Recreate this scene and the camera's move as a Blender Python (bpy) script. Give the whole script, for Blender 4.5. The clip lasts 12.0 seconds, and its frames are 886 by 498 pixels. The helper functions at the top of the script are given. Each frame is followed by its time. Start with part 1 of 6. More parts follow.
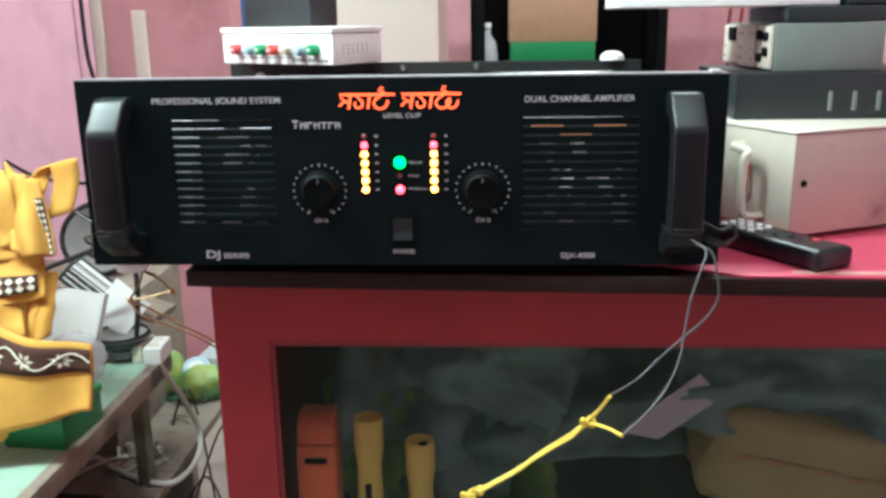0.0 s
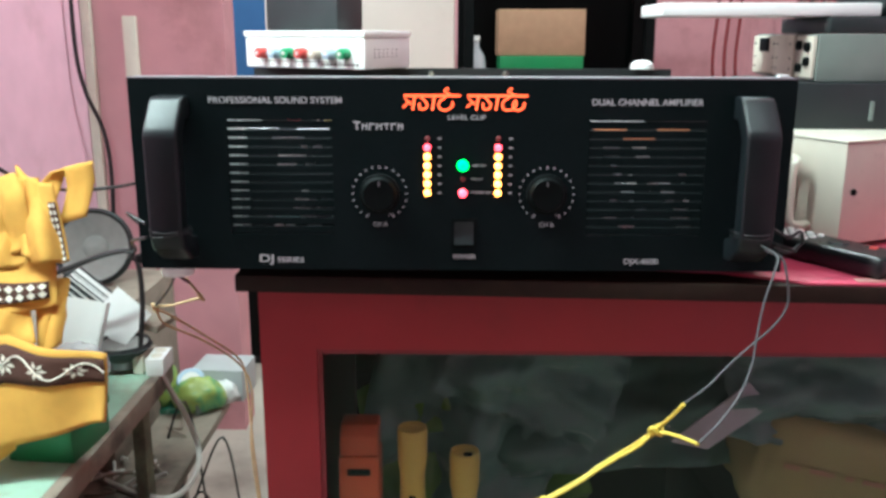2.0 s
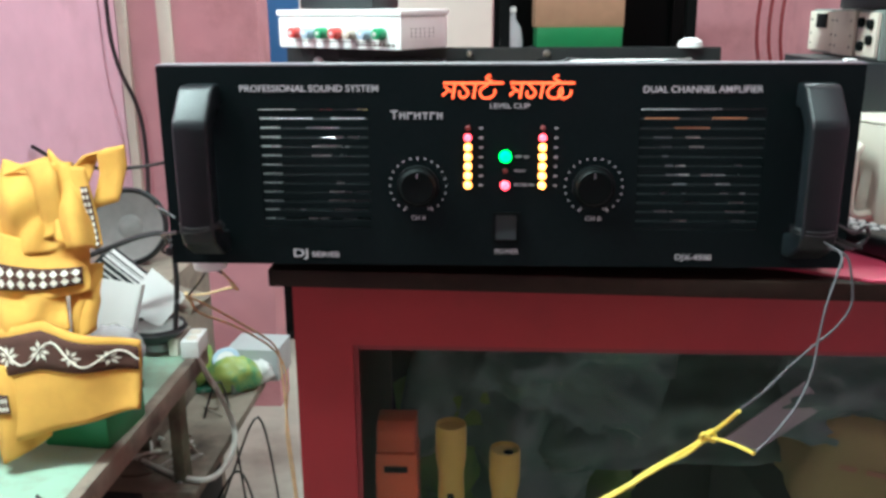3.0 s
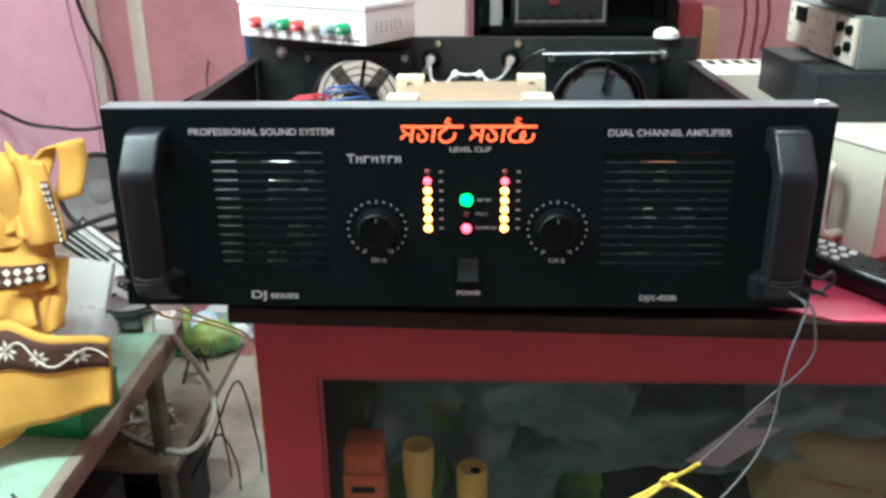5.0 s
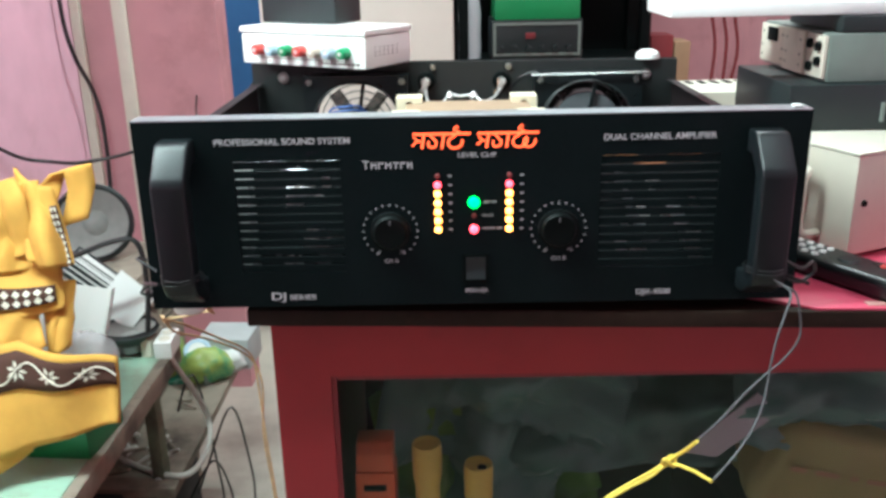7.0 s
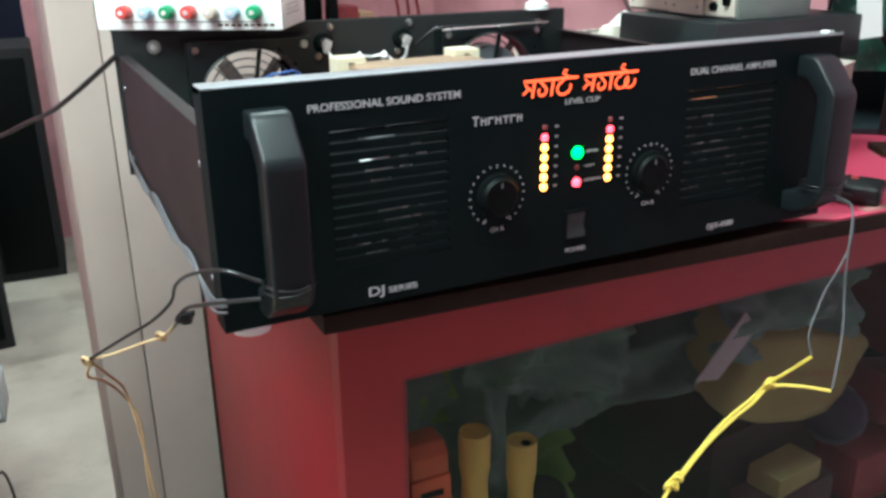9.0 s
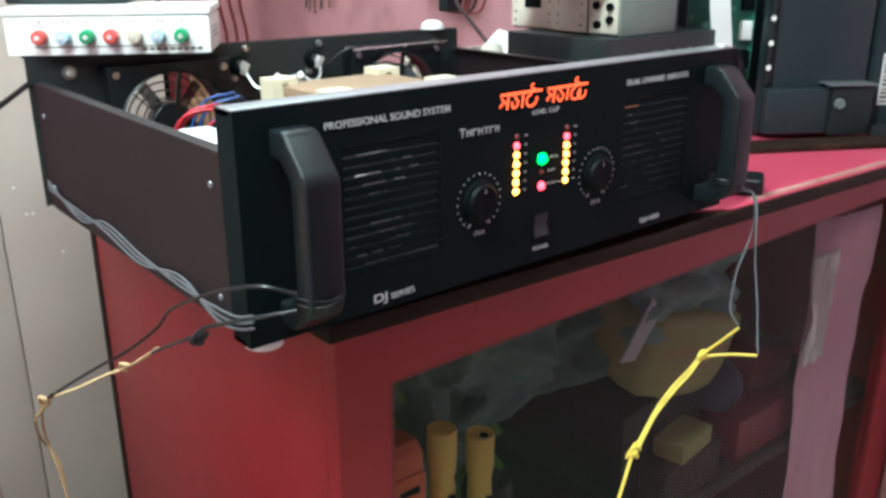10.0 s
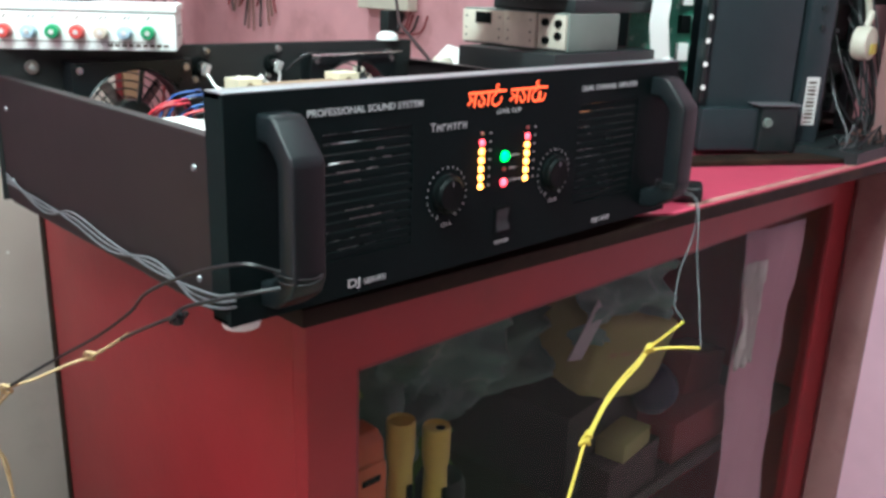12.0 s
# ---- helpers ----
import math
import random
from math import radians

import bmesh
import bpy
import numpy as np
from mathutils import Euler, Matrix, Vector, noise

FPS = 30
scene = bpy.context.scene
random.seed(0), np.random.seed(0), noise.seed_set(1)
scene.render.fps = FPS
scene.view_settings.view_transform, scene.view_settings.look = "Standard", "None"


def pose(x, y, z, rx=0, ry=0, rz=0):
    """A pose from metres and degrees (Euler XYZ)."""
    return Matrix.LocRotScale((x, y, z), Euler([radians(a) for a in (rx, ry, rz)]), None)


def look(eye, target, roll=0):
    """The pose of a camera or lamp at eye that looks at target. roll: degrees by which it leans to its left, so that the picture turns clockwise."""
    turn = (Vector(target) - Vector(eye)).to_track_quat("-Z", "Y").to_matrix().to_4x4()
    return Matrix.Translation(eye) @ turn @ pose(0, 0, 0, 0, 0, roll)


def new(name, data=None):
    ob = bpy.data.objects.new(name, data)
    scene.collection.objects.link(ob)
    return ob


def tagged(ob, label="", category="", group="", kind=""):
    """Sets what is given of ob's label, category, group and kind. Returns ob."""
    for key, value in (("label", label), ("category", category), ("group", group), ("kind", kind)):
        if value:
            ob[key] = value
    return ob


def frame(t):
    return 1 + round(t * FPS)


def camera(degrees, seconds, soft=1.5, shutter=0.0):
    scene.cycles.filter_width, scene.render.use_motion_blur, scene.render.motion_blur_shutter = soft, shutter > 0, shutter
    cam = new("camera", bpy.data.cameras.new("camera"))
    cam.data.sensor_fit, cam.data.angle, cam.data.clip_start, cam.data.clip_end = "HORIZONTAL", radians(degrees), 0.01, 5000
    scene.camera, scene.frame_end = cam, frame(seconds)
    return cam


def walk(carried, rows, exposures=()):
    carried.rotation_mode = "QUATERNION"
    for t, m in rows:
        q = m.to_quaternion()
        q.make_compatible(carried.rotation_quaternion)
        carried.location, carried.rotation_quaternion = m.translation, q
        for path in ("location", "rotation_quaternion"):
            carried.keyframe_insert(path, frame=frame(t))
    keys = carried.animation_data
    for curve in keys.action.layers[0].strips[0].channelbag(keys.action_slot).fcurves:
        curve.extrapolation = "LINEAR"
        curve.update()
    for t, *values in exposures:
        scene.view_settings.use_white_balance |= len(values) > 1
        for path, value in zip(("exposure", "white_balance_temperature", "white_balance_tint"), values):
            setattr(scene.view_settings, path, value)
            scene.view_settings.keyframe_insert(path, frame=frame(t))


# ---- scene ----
cam = camera(53.8, 12.0, soft=3.1)
PATH = [
    (0, (0.071, -0.647, 1.025), (-0.041, 1.285, 0.519), -0.9),
    (0.5, (0.067, -0.65, 1.016), (-0.031, 1.292, 0.548), -0.6),
    (1, (0.056, -0.643, 1.013), (0.015, 1.308, 0.573), -0.6),
    (1.5, (0.019, -0.638, 1.022), (0.036, 1.304, 0.547), -0.1),
    (2, (-0.003, -0.638, 1.015), (-0.032, 1.305, 0.541), 0.1),
    (2.5, (-0.01, -0.618, 1.02), (-0.101, 1.309, 0.493), 0.2),
    (3, (-0.009, -0.606, 1.025), (-0.114, 1.317, 0.486), -0.4),
    (3.5, (-0.005, -0.594, 1.048), (-0.127, 1.321, 0.487), -0.7),
    (5.3, (0.012, -0.563, 1.108), (-0.058, 1.297, 0.375), -0.6),
    (5.5, (0.014, -0.568, 1.102), (-0.063, 1.3, 0.391), -0.7),
    (6, (0.005, -0.574, 1.101), (-0.057, 1.301, 0.408), -0.9),
    (6.5, (0.005, -0.589, 1.097), (-0.058, 1.299, 0.438), -1.2),
    (7, (-0.015, -0.613, 1.095), (-0.034, 1.281, 0.452), -1.2),
    (7.2, (-0.02, -0.627, 1.088), (-0.022, 1.261, 0.431), -1.3),
    (8.8, (-0.306, -0.514, 1.062), (0.438, 1.213, 0.381), -0.1),
    (9, (-0.331, -0.472, 1.065), (0.497, 1.212, 0.374), -0.7),
    (9.5, (-0.386, -0.436, 1.067), (0.661, 1.129, 0.392), -0.5),
    (10, (-0.454, -0.437, 1.07), (0.751, 1.019, 0.415), -0.2),
    (10.5, (-0.494, -0.438, 1.069), (0.778, 0.966, 0.428), 0.4),
    (11, (-0.501, -0.438, 1.069), (0.824, 0.924, 0.445), 1.2),
    (11.5, (-0.5, -0.446, 1.059), (0.842, 0.909, 0.457), 1.5),
    (12, (-0.499, -0.443, 1.053), (0.844, 0.916, 0.459), 2.0),
]
walk(cam, [(t, look(eye, target, roll)) for t, eye, target, roll in PATH], exposures=[(0.0, 0.80, 6000, 2), (2.5, 0.74, 6000, 2), (5.5, 0.76, 6000, 2), (7.2, 0.70, 6000, 2), (9.0, 0.52, 5950, 0), (12.0, 0.51, 5950, 0)])

# ---- world and light ----
world = bpy.data.worlds.new("world")
scene.world = world
world.use_nodes = True
world.node_tree.nodes["Background"].inputs[0].default_value = (0.8, 0.85, 1.0, 1)
world.node_tree.nodes["Background"].inputs[1].default_value = 0.03


def area_lamp(name, eye, target, sx, sy, watts, colour):
    lamp = bpy.data.lights.new(name, "AREA")
    lamp.shape, lamp.size, lamp.size_y = "RECTANGLE", sx, sy
    lamp.energy, lamp.color = watts, colour
    ob = new(name, lamp)
    ob.matrix_world = look(eye, target)
    return ob


# unseen ceiling and side tubes of the shop, plus two added fills behind
area_lamp("tube_light", (-0.68, -0.08, 1.62), (-0.10, -0.05, 0.6), 0.08, 1.2, 23, (0.85, 1.0, 0.96))
area_lamp("tube_light_front", (0.0, -0.45, 2.55), (0.0, -0.43, 0.0), 1.6, 0.10, 10.5, (0.85, 1.0, 0.97))
area_lamp("back_fill_light", (0.35, 1.5, 2.5), (0.35, 1.48, 0.0), 1.0, 0.08, 24, (0.87, 1.0, 0.97))
area_lamp("door_room_fill", (-1.0, 2.4, 2.3), (-1.0, 2.4, 0.0), 0.6, 0.1, 14, (0.97, 1.0, 0.95))


# ---- materials ----
def mat(name, colour, rough=0.5, metal=0.0, vary=0.12, scale=40.0, bump=0.0, bscale=None, spec=0.5, coat=0.0,
        dirt=None, dirt_at=0.6, dirt_scale=6.0, random_tint=0.0):
    m = bpy.data.materials.new(name)
    m.use_nodes = True
    nt = m.node_tree
    n, l = nt.nodes, nt.links
    b = n["Principled BSDF"]
    b.inputs["Metallic"].default_value = metal
    b.inputs["Specular IOR Level"].default_value = spec
    b.inputs["Coat Weight"].default_value = coat
    co = n.new("ShaderNodeTexCoord")
    fine = n.new("ShaderNodeTexNoise")
    fine.inputs["Scale"].default_value, fine.inputs["Detail"].default_value = scale, 6
    wide = n.new("ShaderNodeTexNoise")
    wide.inputs["Scale"].default_value, wide.inputs["Detail"].default_value = scale / 7, 3
    l.new(co.outputs["Object"], fine.inputs["Vector"])
    l.new(co.outputs["Object"], wide.inputs["Vector"])
    both = n.new("ShaderNodeMath")
    both.operation = "ADD"
    l.new(fine.outputs["Fac"], both.inputs[0])
    l.new(wide.outputs["Fac"], both.inputs[1])
    span = n.new("ShaderNodeMapRange")
    span.inputs["From Min"].default_value, span.inputs["From Max"].default_value = 0.6, 1.4
    span.inputs["To Min"].default_value, span.inputs["To Max"].default_value = 1 - vary, 1 + vary
    l.new(both.outputs[0], span.inputs["Value"])
    mul = n.new("ShaderNodeVectorMath")
    mul.operation = "SCALE"
    mul.inputs[0].default_value = colour
    l.new(span.outputs[0], mul.inputs["Scale"])
    out = mul.outputs[0]
    if random_tint:
        info = n.new("ShaderNodeObjectInfo")
        hue = n.new("ShaderNodeHueSaturation")
        r = n.new("ShaderNodeMapRange")
        r.inputs["To Min"].default_value, r.inputs["To Max"].default_value = 1 - random_tint, 1 + random_tint
        l.new(info.outputs["Random"], r.inputs["Value"])
        l.new(r.outputs[0], hue.inputs["Value"])
        l.new(out, hue.inputs["Color"])
        out = hue.outputs[0]
    if dirt:
        patch = n.new("ShaderNodeTexNoise")
        patch.inputs["Scale"].default_value, patch.inputs["Detail"].default_value = dirt_scale, 9
        patch.inputs["Roughness"].default_value = 0.65
        l.new(co.outputs["Object"], patch.inputs["Vector"])
        ramp = n.new("ShaderNodeMapRange")
        ramp.inputs["From Min"].default_value, ramp.inputs["From Max"].default_value = dirt_at - 0.06, dirt_at + 0.12
        l.new(patch.outputs["Fac"], ramp.inputs["Value"])
        mix = n.new("ShaderNodeMix")
        mix.data_type = "RGBA"
        l.new(ramp.outputs[0], mix.inputs["Factor"])
        l.new(out, mix.inputs["A"])
        mix.inputs["B"].default_value = (*dirt, 1)
        out = mix.outputs["Result"]
    l.new(out, b.inputs["Base Color"])
    rr = n.new("ShaderNodeMapRange")
    rr.inputs["To Min"].default_value, rr.inputs["To Max"].default_value = max(0.02, rough - 0.1), min(1, rough + 0.1)
    l.new(wide.outputs["Fac"], rr.inputs["Value"])
    l.new(rr.outputs[0], b.inputs["Roughness"])
    if bump:
        bn = n.new("ShaderNodeBump")
        bn.inputs["Strength"].default_value, bn.inputs["Distance"].default_value = bump, 0.002
        if bscale:
            tex = n.new("ShaderNodeTexNoise")
            tex.inputs["Scale"].default_value, tex.inputs["Detail"].default_value = bscale, 4
            l.new(co.outputs["Object"], tex.inputs["Vector"])
            l.new(tex.outputs["Fac"], bn.inputs["Height"])
        else:
            l.new(fine.outputs["Fac"], bn.inputs["Height"])
        l.new(bn.outputs[0], b.inputs["Normal"])
    return m


def glow(name, colour, power):
    m = bpy.data.materials.new(name)
    m.use_nodes = True
    b = m.node_tree.nodes["Principled BSDF"]
    b.inputs["Base Color"].default_value = (*colour, 1)
    b.inputs["Emission Color"].default_value = (*colour, 1)
    b.inputs["Emission Strength"].default_value = power
    return m


def clear(name, colour, rough=0.02, alpha=0.25):
    """Thin clear sheet: some of it lets light straight through, the rest is a glossy skin."""
    m = bpy.data.materials.new(name)
    m.use_nodes = True
    b = m.node_tree.nodes["Principled BSDF"]
    b.inputs["Base Color"].default_value = (*colour, 1)
    b.inputs["Roughness"].default_value = rough
    b.inputs["Alpha"].default_value = alpha
    return m


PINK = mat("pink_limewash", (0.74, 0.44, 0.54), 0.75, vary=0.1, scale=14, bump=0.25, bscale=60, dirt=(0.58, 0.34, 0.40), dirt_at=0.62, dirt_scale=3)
# darker copy of the wall pink, with the shade of less lit walls
PINK_SHADED = mat("shaded_pink_limewash", (0.60, 0.30, 0.33), 0.7, vary=0.12, scale=12, bump=0.3, bscale=50, dirt=(0.44, 0.21, 0.22), dirt_at=0.6, dirt_scale=4)
CREAM = mat("cream_paint", (0.51, 0.43, 0.38), 0.55, vary=0.08, scale=9, bump=0.15, bscale=45, dirt=(0.42, 0.35, 0.30), dirt_at=0.63, dirt_scale=5)
PLASTER = mat("white_plaster", (0.75, 0.73, 0.70), 0.85, vary=0.06, scale=10, bump=0.2, bscale=50)
CEMENT = mat("cement_floor", (0.43, 0.39, 0.33), 0.6, vary=0.2, scale=9, bump=0.3, bscale=70, dirt=(0.26, 0.23, 0.19), dirt_at=0.58, dirt_scale=3)
RED = mat("red_enamel", (0.30, 0.020, 0.028), 0.42, vary=0.1, scale=18, bump=0.12, bscale=90, dirt=(0.22, 0.018, 0.024), dirt_at=0.64, dirt_scale=7)
RED_TOP = mat("red_laminate", (0.66, 0.08, 0.15), 0.30, vary=0.08, scale=16, bump=0.08, bscale=120, dirt=(0.55, 0.22, 0.22), dirt_at=0.66, dirt_scale=9)
EDGE = mat("bare_wood_edge", (0.020, 0.011, 0.007), 0.65, vary=0.35, scale=60, bump=0.4, spec=0.2, dirt=(0.05, 0.027, 0.016), dirt_at=0.6, dirt_scale=14)
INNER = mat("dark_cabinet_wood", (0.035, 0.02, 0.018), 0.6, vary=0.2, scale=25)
BLACK = mat("black_powder_coat", (0.0062, 0.0105, 0.0112), 0.5, vary=0.15, scale=220, bump=0.05, spec=0.05)
BLACK_IN = mat("black_chassis_paint", (0.016, 0.018, 0.018), 0.42, vary=0.2, scale=60, bump=0.05)
BLACK_SIDE = mat("black_side_sheet", (0.015, 0.0105, 0.0115), 0.5, vary=0.12, scale=50, bump=0.05, spec=0.3)
RUBBER = mat("black_plastic", (0.0065, 0.009, 0.010), 0.30, vary=0.1, scale=300, bump=0.05, spec=0.5)
KNOB = mat("black_knob", (0.0025, 0.004, 0.004), 0.5, vary=0.1, scale=200, spec=0.10)
WHITE_INK = mat("white_print", (0.55, 0.56, 0.57), 0.6, vary=0.12, scale=300)
STEEL = mat("bright_steel", (0.62, 0.62, 0.60), 0.28, metal=1.0, vary=0.1, scale=90)
BRUSHED = mat("rolled_edge", (0.30, 0.31, 0.33), 0.35, metal=0.6, vary=0.1, scale=120)
TIN = mat("solder_tin", (0.75, 0.75, 0.73), 0.35, metal=0.7, vary=0.2, scale=180, bump=0.4)
COPPER = mat("varnished_copper", (0.62, 0.27, 0.12), 0.35, metal=0.6, vary=0.2, scale=150)
PAPER_WRAP = mat("brown_wrap", (0.30, 0.20, 0.125), 0.7, vary=0.15, scale=60, bump=0.2)
CLAMP = mat("pale_bobbin", (0.74, 0.66, 0.48), 0.55, vary=0.1, scale=60)
WHITE_PLASTIC = mat("white_plastic", (0.82, 0.82, 0.80), 0.4, vary=0.04, scale=40, bump=0.03)
OFF_WHITE = mat("yellowed_plastic", (0.66, 0.62, 0.52), 0.45, vary=0.08, scale=30, dirt=(0.42, 0.36, 0.28), dirt_at=0.66, dirt_scale=12)
BEIGE = mat("beige_metal", (0.56, 0.50, 0.42), 0.42, vary=0.08, scale=30, dirt=(0.30, 0.25, 0.20), dirt_at=0.63, dirt_scale=16, bump=0.05)
GREYGREEN = mat("grey_green_metal", (0.17, 0.20, 0.18), 0.45, vary=0.12, scale=40)
DARK_BOX = mat("dark_grey_metal", (0.014, 0.020, 0.021), 0.45, vary=0.2, scale=20, bump=0.03)
TOWER = mat("charcoal_plastic", (0.024, 0.035, 0.040), 0.34, vary=0.1, scale=80, bump=0.05)
PCB = mat("green_board", (0.05, 0.26, 0.17), 0.4, vary=0.3, scale=140, bump=0.4, dirt=(0.35, 0.55, 0.45), dirt_at=0.6, dirt_scale=60)
MINT = mat("mint_paint", (0.33, 0.50, 0.38), 0.55, vary=0.1, scale=18, bump=0.2, dirt=(0.30, 0.32, 0.24), dirt_at=0.56, dirt_scale=11)
RAW = mat("grey_raw_board", (0.26, 0.215, 0.17), 0.8, vary=0.25, scale=30, bump=0.4, dirt=(0.09, 0.07, 0.055), dirt_at=0.58, dirt_scale=9)
CLOTH = mat("mustard_cotton", (0.69, 0.37, 0.07), 0.9, vary=0.14, scale=50, bump=0.35, bscale=700)
BROWN_BAND = mat("brown_print_band", (0.075, 0.03, 0.02), 0.9, vary=0.2, scale=60, bump=0.3, bscale=600)
CLOTH_WHITE = mat("white_print_cotton", (0.72, 0.66, 0.55), 0.9, vary=0.1, scale=80)
GREEN = mat("green_plastic", (0.015, 0.22, 0.07), 0.4, vary=0.1, scale=30)
BLUE = mat("blue_paint", (0.03, 0.12, 0.30), 0.5, vary=0.12, scale=14)
NAVY = mat("dark_blue_sheet", (0.012, 0.022, 0.06), 0.5, vary=0.2, scale=14)
SPK = mat("black_carpet_box", (0.008, 0.009, 0.011), 0.8, vary=0.3, scale=90, bump=0.3)
CONE = mat("grey_paper_cone", (0.22, 0.21, 0.20), 0.8, vary=0.15, scale=60, bump=0.2)
YELLOW = mat("yellow_plastic", (0.66, 0.54, 0.11), 0.4, vary=0.08, scale=40)
ORANGE = mat("orange_plastic", (0.62, 0.13, 0.045), 0.45, vary=0.08, scale=40)
STRING = mat("yellow_nylon", (0.75, 0.58, 0.09), 0.5, vary=0.2, scale=400, bump=0.5)
JUTE = mat("tan_twine", (0.55, 0.38, 0.20), 0.8, vary=0.25, scale=400, bump=0.5)
WIRE = mat("black_wire", (0.012, 0.012, 0.013), 0.35, vary=0.1, scale=100)
WIRE_GREY = mat("grey_wire", (0.10, 0.105, 0.11), 0.4, vary=0.1, scale=100)
WIRE_WHITE = mat("white_cable", (0.6, 0.58, 0.53), 0.5, vary=0.1, scale=60)
RED_WIRE = mat("red_wire", (0.55, 0.03, 0.05), 0.4, vary=0.1, scale=60)
BLUE_WIRE = mat("blue_wire", (0.03, 0.09, 0.30), 0.4, vary=0.1, scale=60)
YELLOW_WIRE = mat("yellow_wire", (0.65, 0.5, 0.15), 0.4, vary=0.1, scale=60)
CARTON = mat("brown_carton", (0.36, 0.22, 0.13), 0.8, vary=0.15, scale=30, bump=0.15)
KRAFT = mat("yellow_paper", (0.31, 0.31, 0.12), 0.75, vary=0.15, scale=16, bump=0.2)
PAPER = mat("white_paper", (0.70, 0.70, 0.68), 0.75, vary=0.08, scale=20)
INK = mat("dark_ink", (0.10, 0.07, 0.05), 0.8, vary=0.2, scale=60)
TEAL_BAG = mat("teal_plastic_bag", (0.13, 0.27, 0.22), 0.3, vary=0.35, scale=14, bump=0.5, bscale=25)
GREEN_BAG = mat("green_plastic_bag", (0.13, 0.30, 0.04), 0.35, vary=0.4, scale=14, bump=0.5, bscale=25)
KNOB_RED = mat("red_knob", (0.62, 0.07, 0.06), 0.4, vary=0.06)
KNOB_BLUE = mat("pale_blue_knob", (0.42, 0.55, 0.66), 0.4, vary=0.06)
KNOB_GREEN = mat("green_knob", (0.02, 0.28, 0.11), 0.4, vary=0.06)
KNOB_BEIGE = mat("beige_knob", (0.62, 0.52, 0.42), 0.4, vary=0.06)
MAROON = mat("maroon_paint", (0.20, 0.025, 0.03), 0.5, vary=0.15, scale=20)
# the green base colour stands in for hazy reflections on the pane
GLASS = clear("cabinet_glass", (0.035, 0.07, 0.045), 0.04, 0.15)
FILM = clear("clear_film", (0.75, 0.75, 0.78), 0.25, 0.45)
LED_AMBER = glow("led_amber", (1.0, 0.34, 0.06), 7)
LED_RED = glow("led_red", (1.0, 0.05, 0.08), 5)
LED_GREEN = glow("led_green", (0.006, 1.0, 0.09), 4)
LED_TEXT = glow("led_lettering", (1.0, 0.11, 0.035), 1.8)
DUSTY = mat("dusty_lead", (0.20, 0.10, 0.085), 0.8, vary=0.25, scale=60)
WIRE_PALE = mat("pale_grey_wire", (0.13, 0.135, 0.145), 0.45, vary=0.1, scale=100)
SMOKY = clear("smoky_fan_plastic", (0.05, 0.042, 0.042), 0.35, 0.62)
LIME = mat("lime_packet_foil", (0.34, 0.42, 0.10), 0.35, vary=0.3, scale=40, bump=0.4, bscale=50, dirt=(0.06, 0.30, 0.16), dirt_at=0.52, dirt_scale=22)
PALE_GREY = mat("pale_grey_paper", (0.42, 0.44, 0.44), 0.6, vary=0.1, scale=20)
HUB = mat("grey_fan_hub", (0.075, 0.082, 0.088), 0.32, vary=0.1, scale=60)
HANDLE = mat("moulded_handle_plastic", (0.0075, 0.0100, 0.0115), 0.36, vary=0.1, scale=500, bump=0.10, spec=0.32)
WALL_SHADE = mat("shaded_grimy_rose_wall", (0.30, 0.15, 0.145), 0.7, vary=0.2, scale=12, bump=0.3, bscale=40, dirt=(0.20, 0.09, 0.085), dirt_at=0.58, dirt_scale=5)
OLD_LEG = mat("dirty_green_paint", (0.17, 0.20, 0.13), 0.7, vary=0.25, scale=20, bump=0.2, dirt=(0.09, 0.08, 0.055), dirt_at=0.52, dirt_scale=12)
WORN = mat("worn_laminate_edge", (0.55, 0.27, 0.24), 0.6, vary=0.25, scale=60, bump=0.2, dirt=(0.26, 0.10, 0.08), dirt_at=0.55, dirt_scale=30)
LED_OFF = mat("led_off", (0.16, 0.03, 0.03), 0.3, vary=0.05)


# ---- mesh helpers ----
def box(bm, x0, x1, y0, y1, z0, z1, m=None):
    vs = [bm.verts.new(Vector(p)) for p in ((x0, y0, z0), (x1, y0, z0), (x1, y1, z0), (x0, y1, z0), (x0, y0, z1), (x1, y0, z1), (x1, y1, z1), (x0, y1, z1))]
    for f in ((3, 2, 1, 0), (4, 5, 6, 7), (0, 1, 5, 4), (1, 2, 6, 5), (2, 3, 7, 6), (3, 0, 4, 7)):
        bm.faces.new([vs[i] for i in f])
    if m is not None:
        bmesh.ops.transform(bm, matrix=m, verts=vs)
    return vs


def solid(*dims, bevel=0.0, m=None, segments=2):
    bm = bmesh.new()
    box(bm, *dims)
    if bevel:
        bmesh.ops.bevel(bm, geom=bm.edges[:], offset=bevel, segments=segments, affect="EDGES", profile=0.6)
    if m is not None:
        bm.transform(m)
    return bm


def cyl(r0, r1, depth, m=None, seg=32, bevel=0.0):
    """A round bar along +z from its foot at the origin."""
    bm = bmesh.new()
    bmesh.ops.create_cone(bm, cap_ends=True, segments=seg, radius1=r0, radius2=r1, depth=depth)
    bmesh.ops.translate(bm, verts=bm.verts[:], vec=(0, 0, depth / 2))
    if bevel:
        rim = [e for e in bm.edges if abs(e.verts[0].co.z - depth) < 1e-6 and abs(e.verts[1].co.z - depth) < 1e-6]
        bmesh.ops.bevel(bm, geom=rim, offset=bevel, segments=3, affect="EDGES", profile=0.5)
    if m is not None:
        bm.transform(m)
    return bm


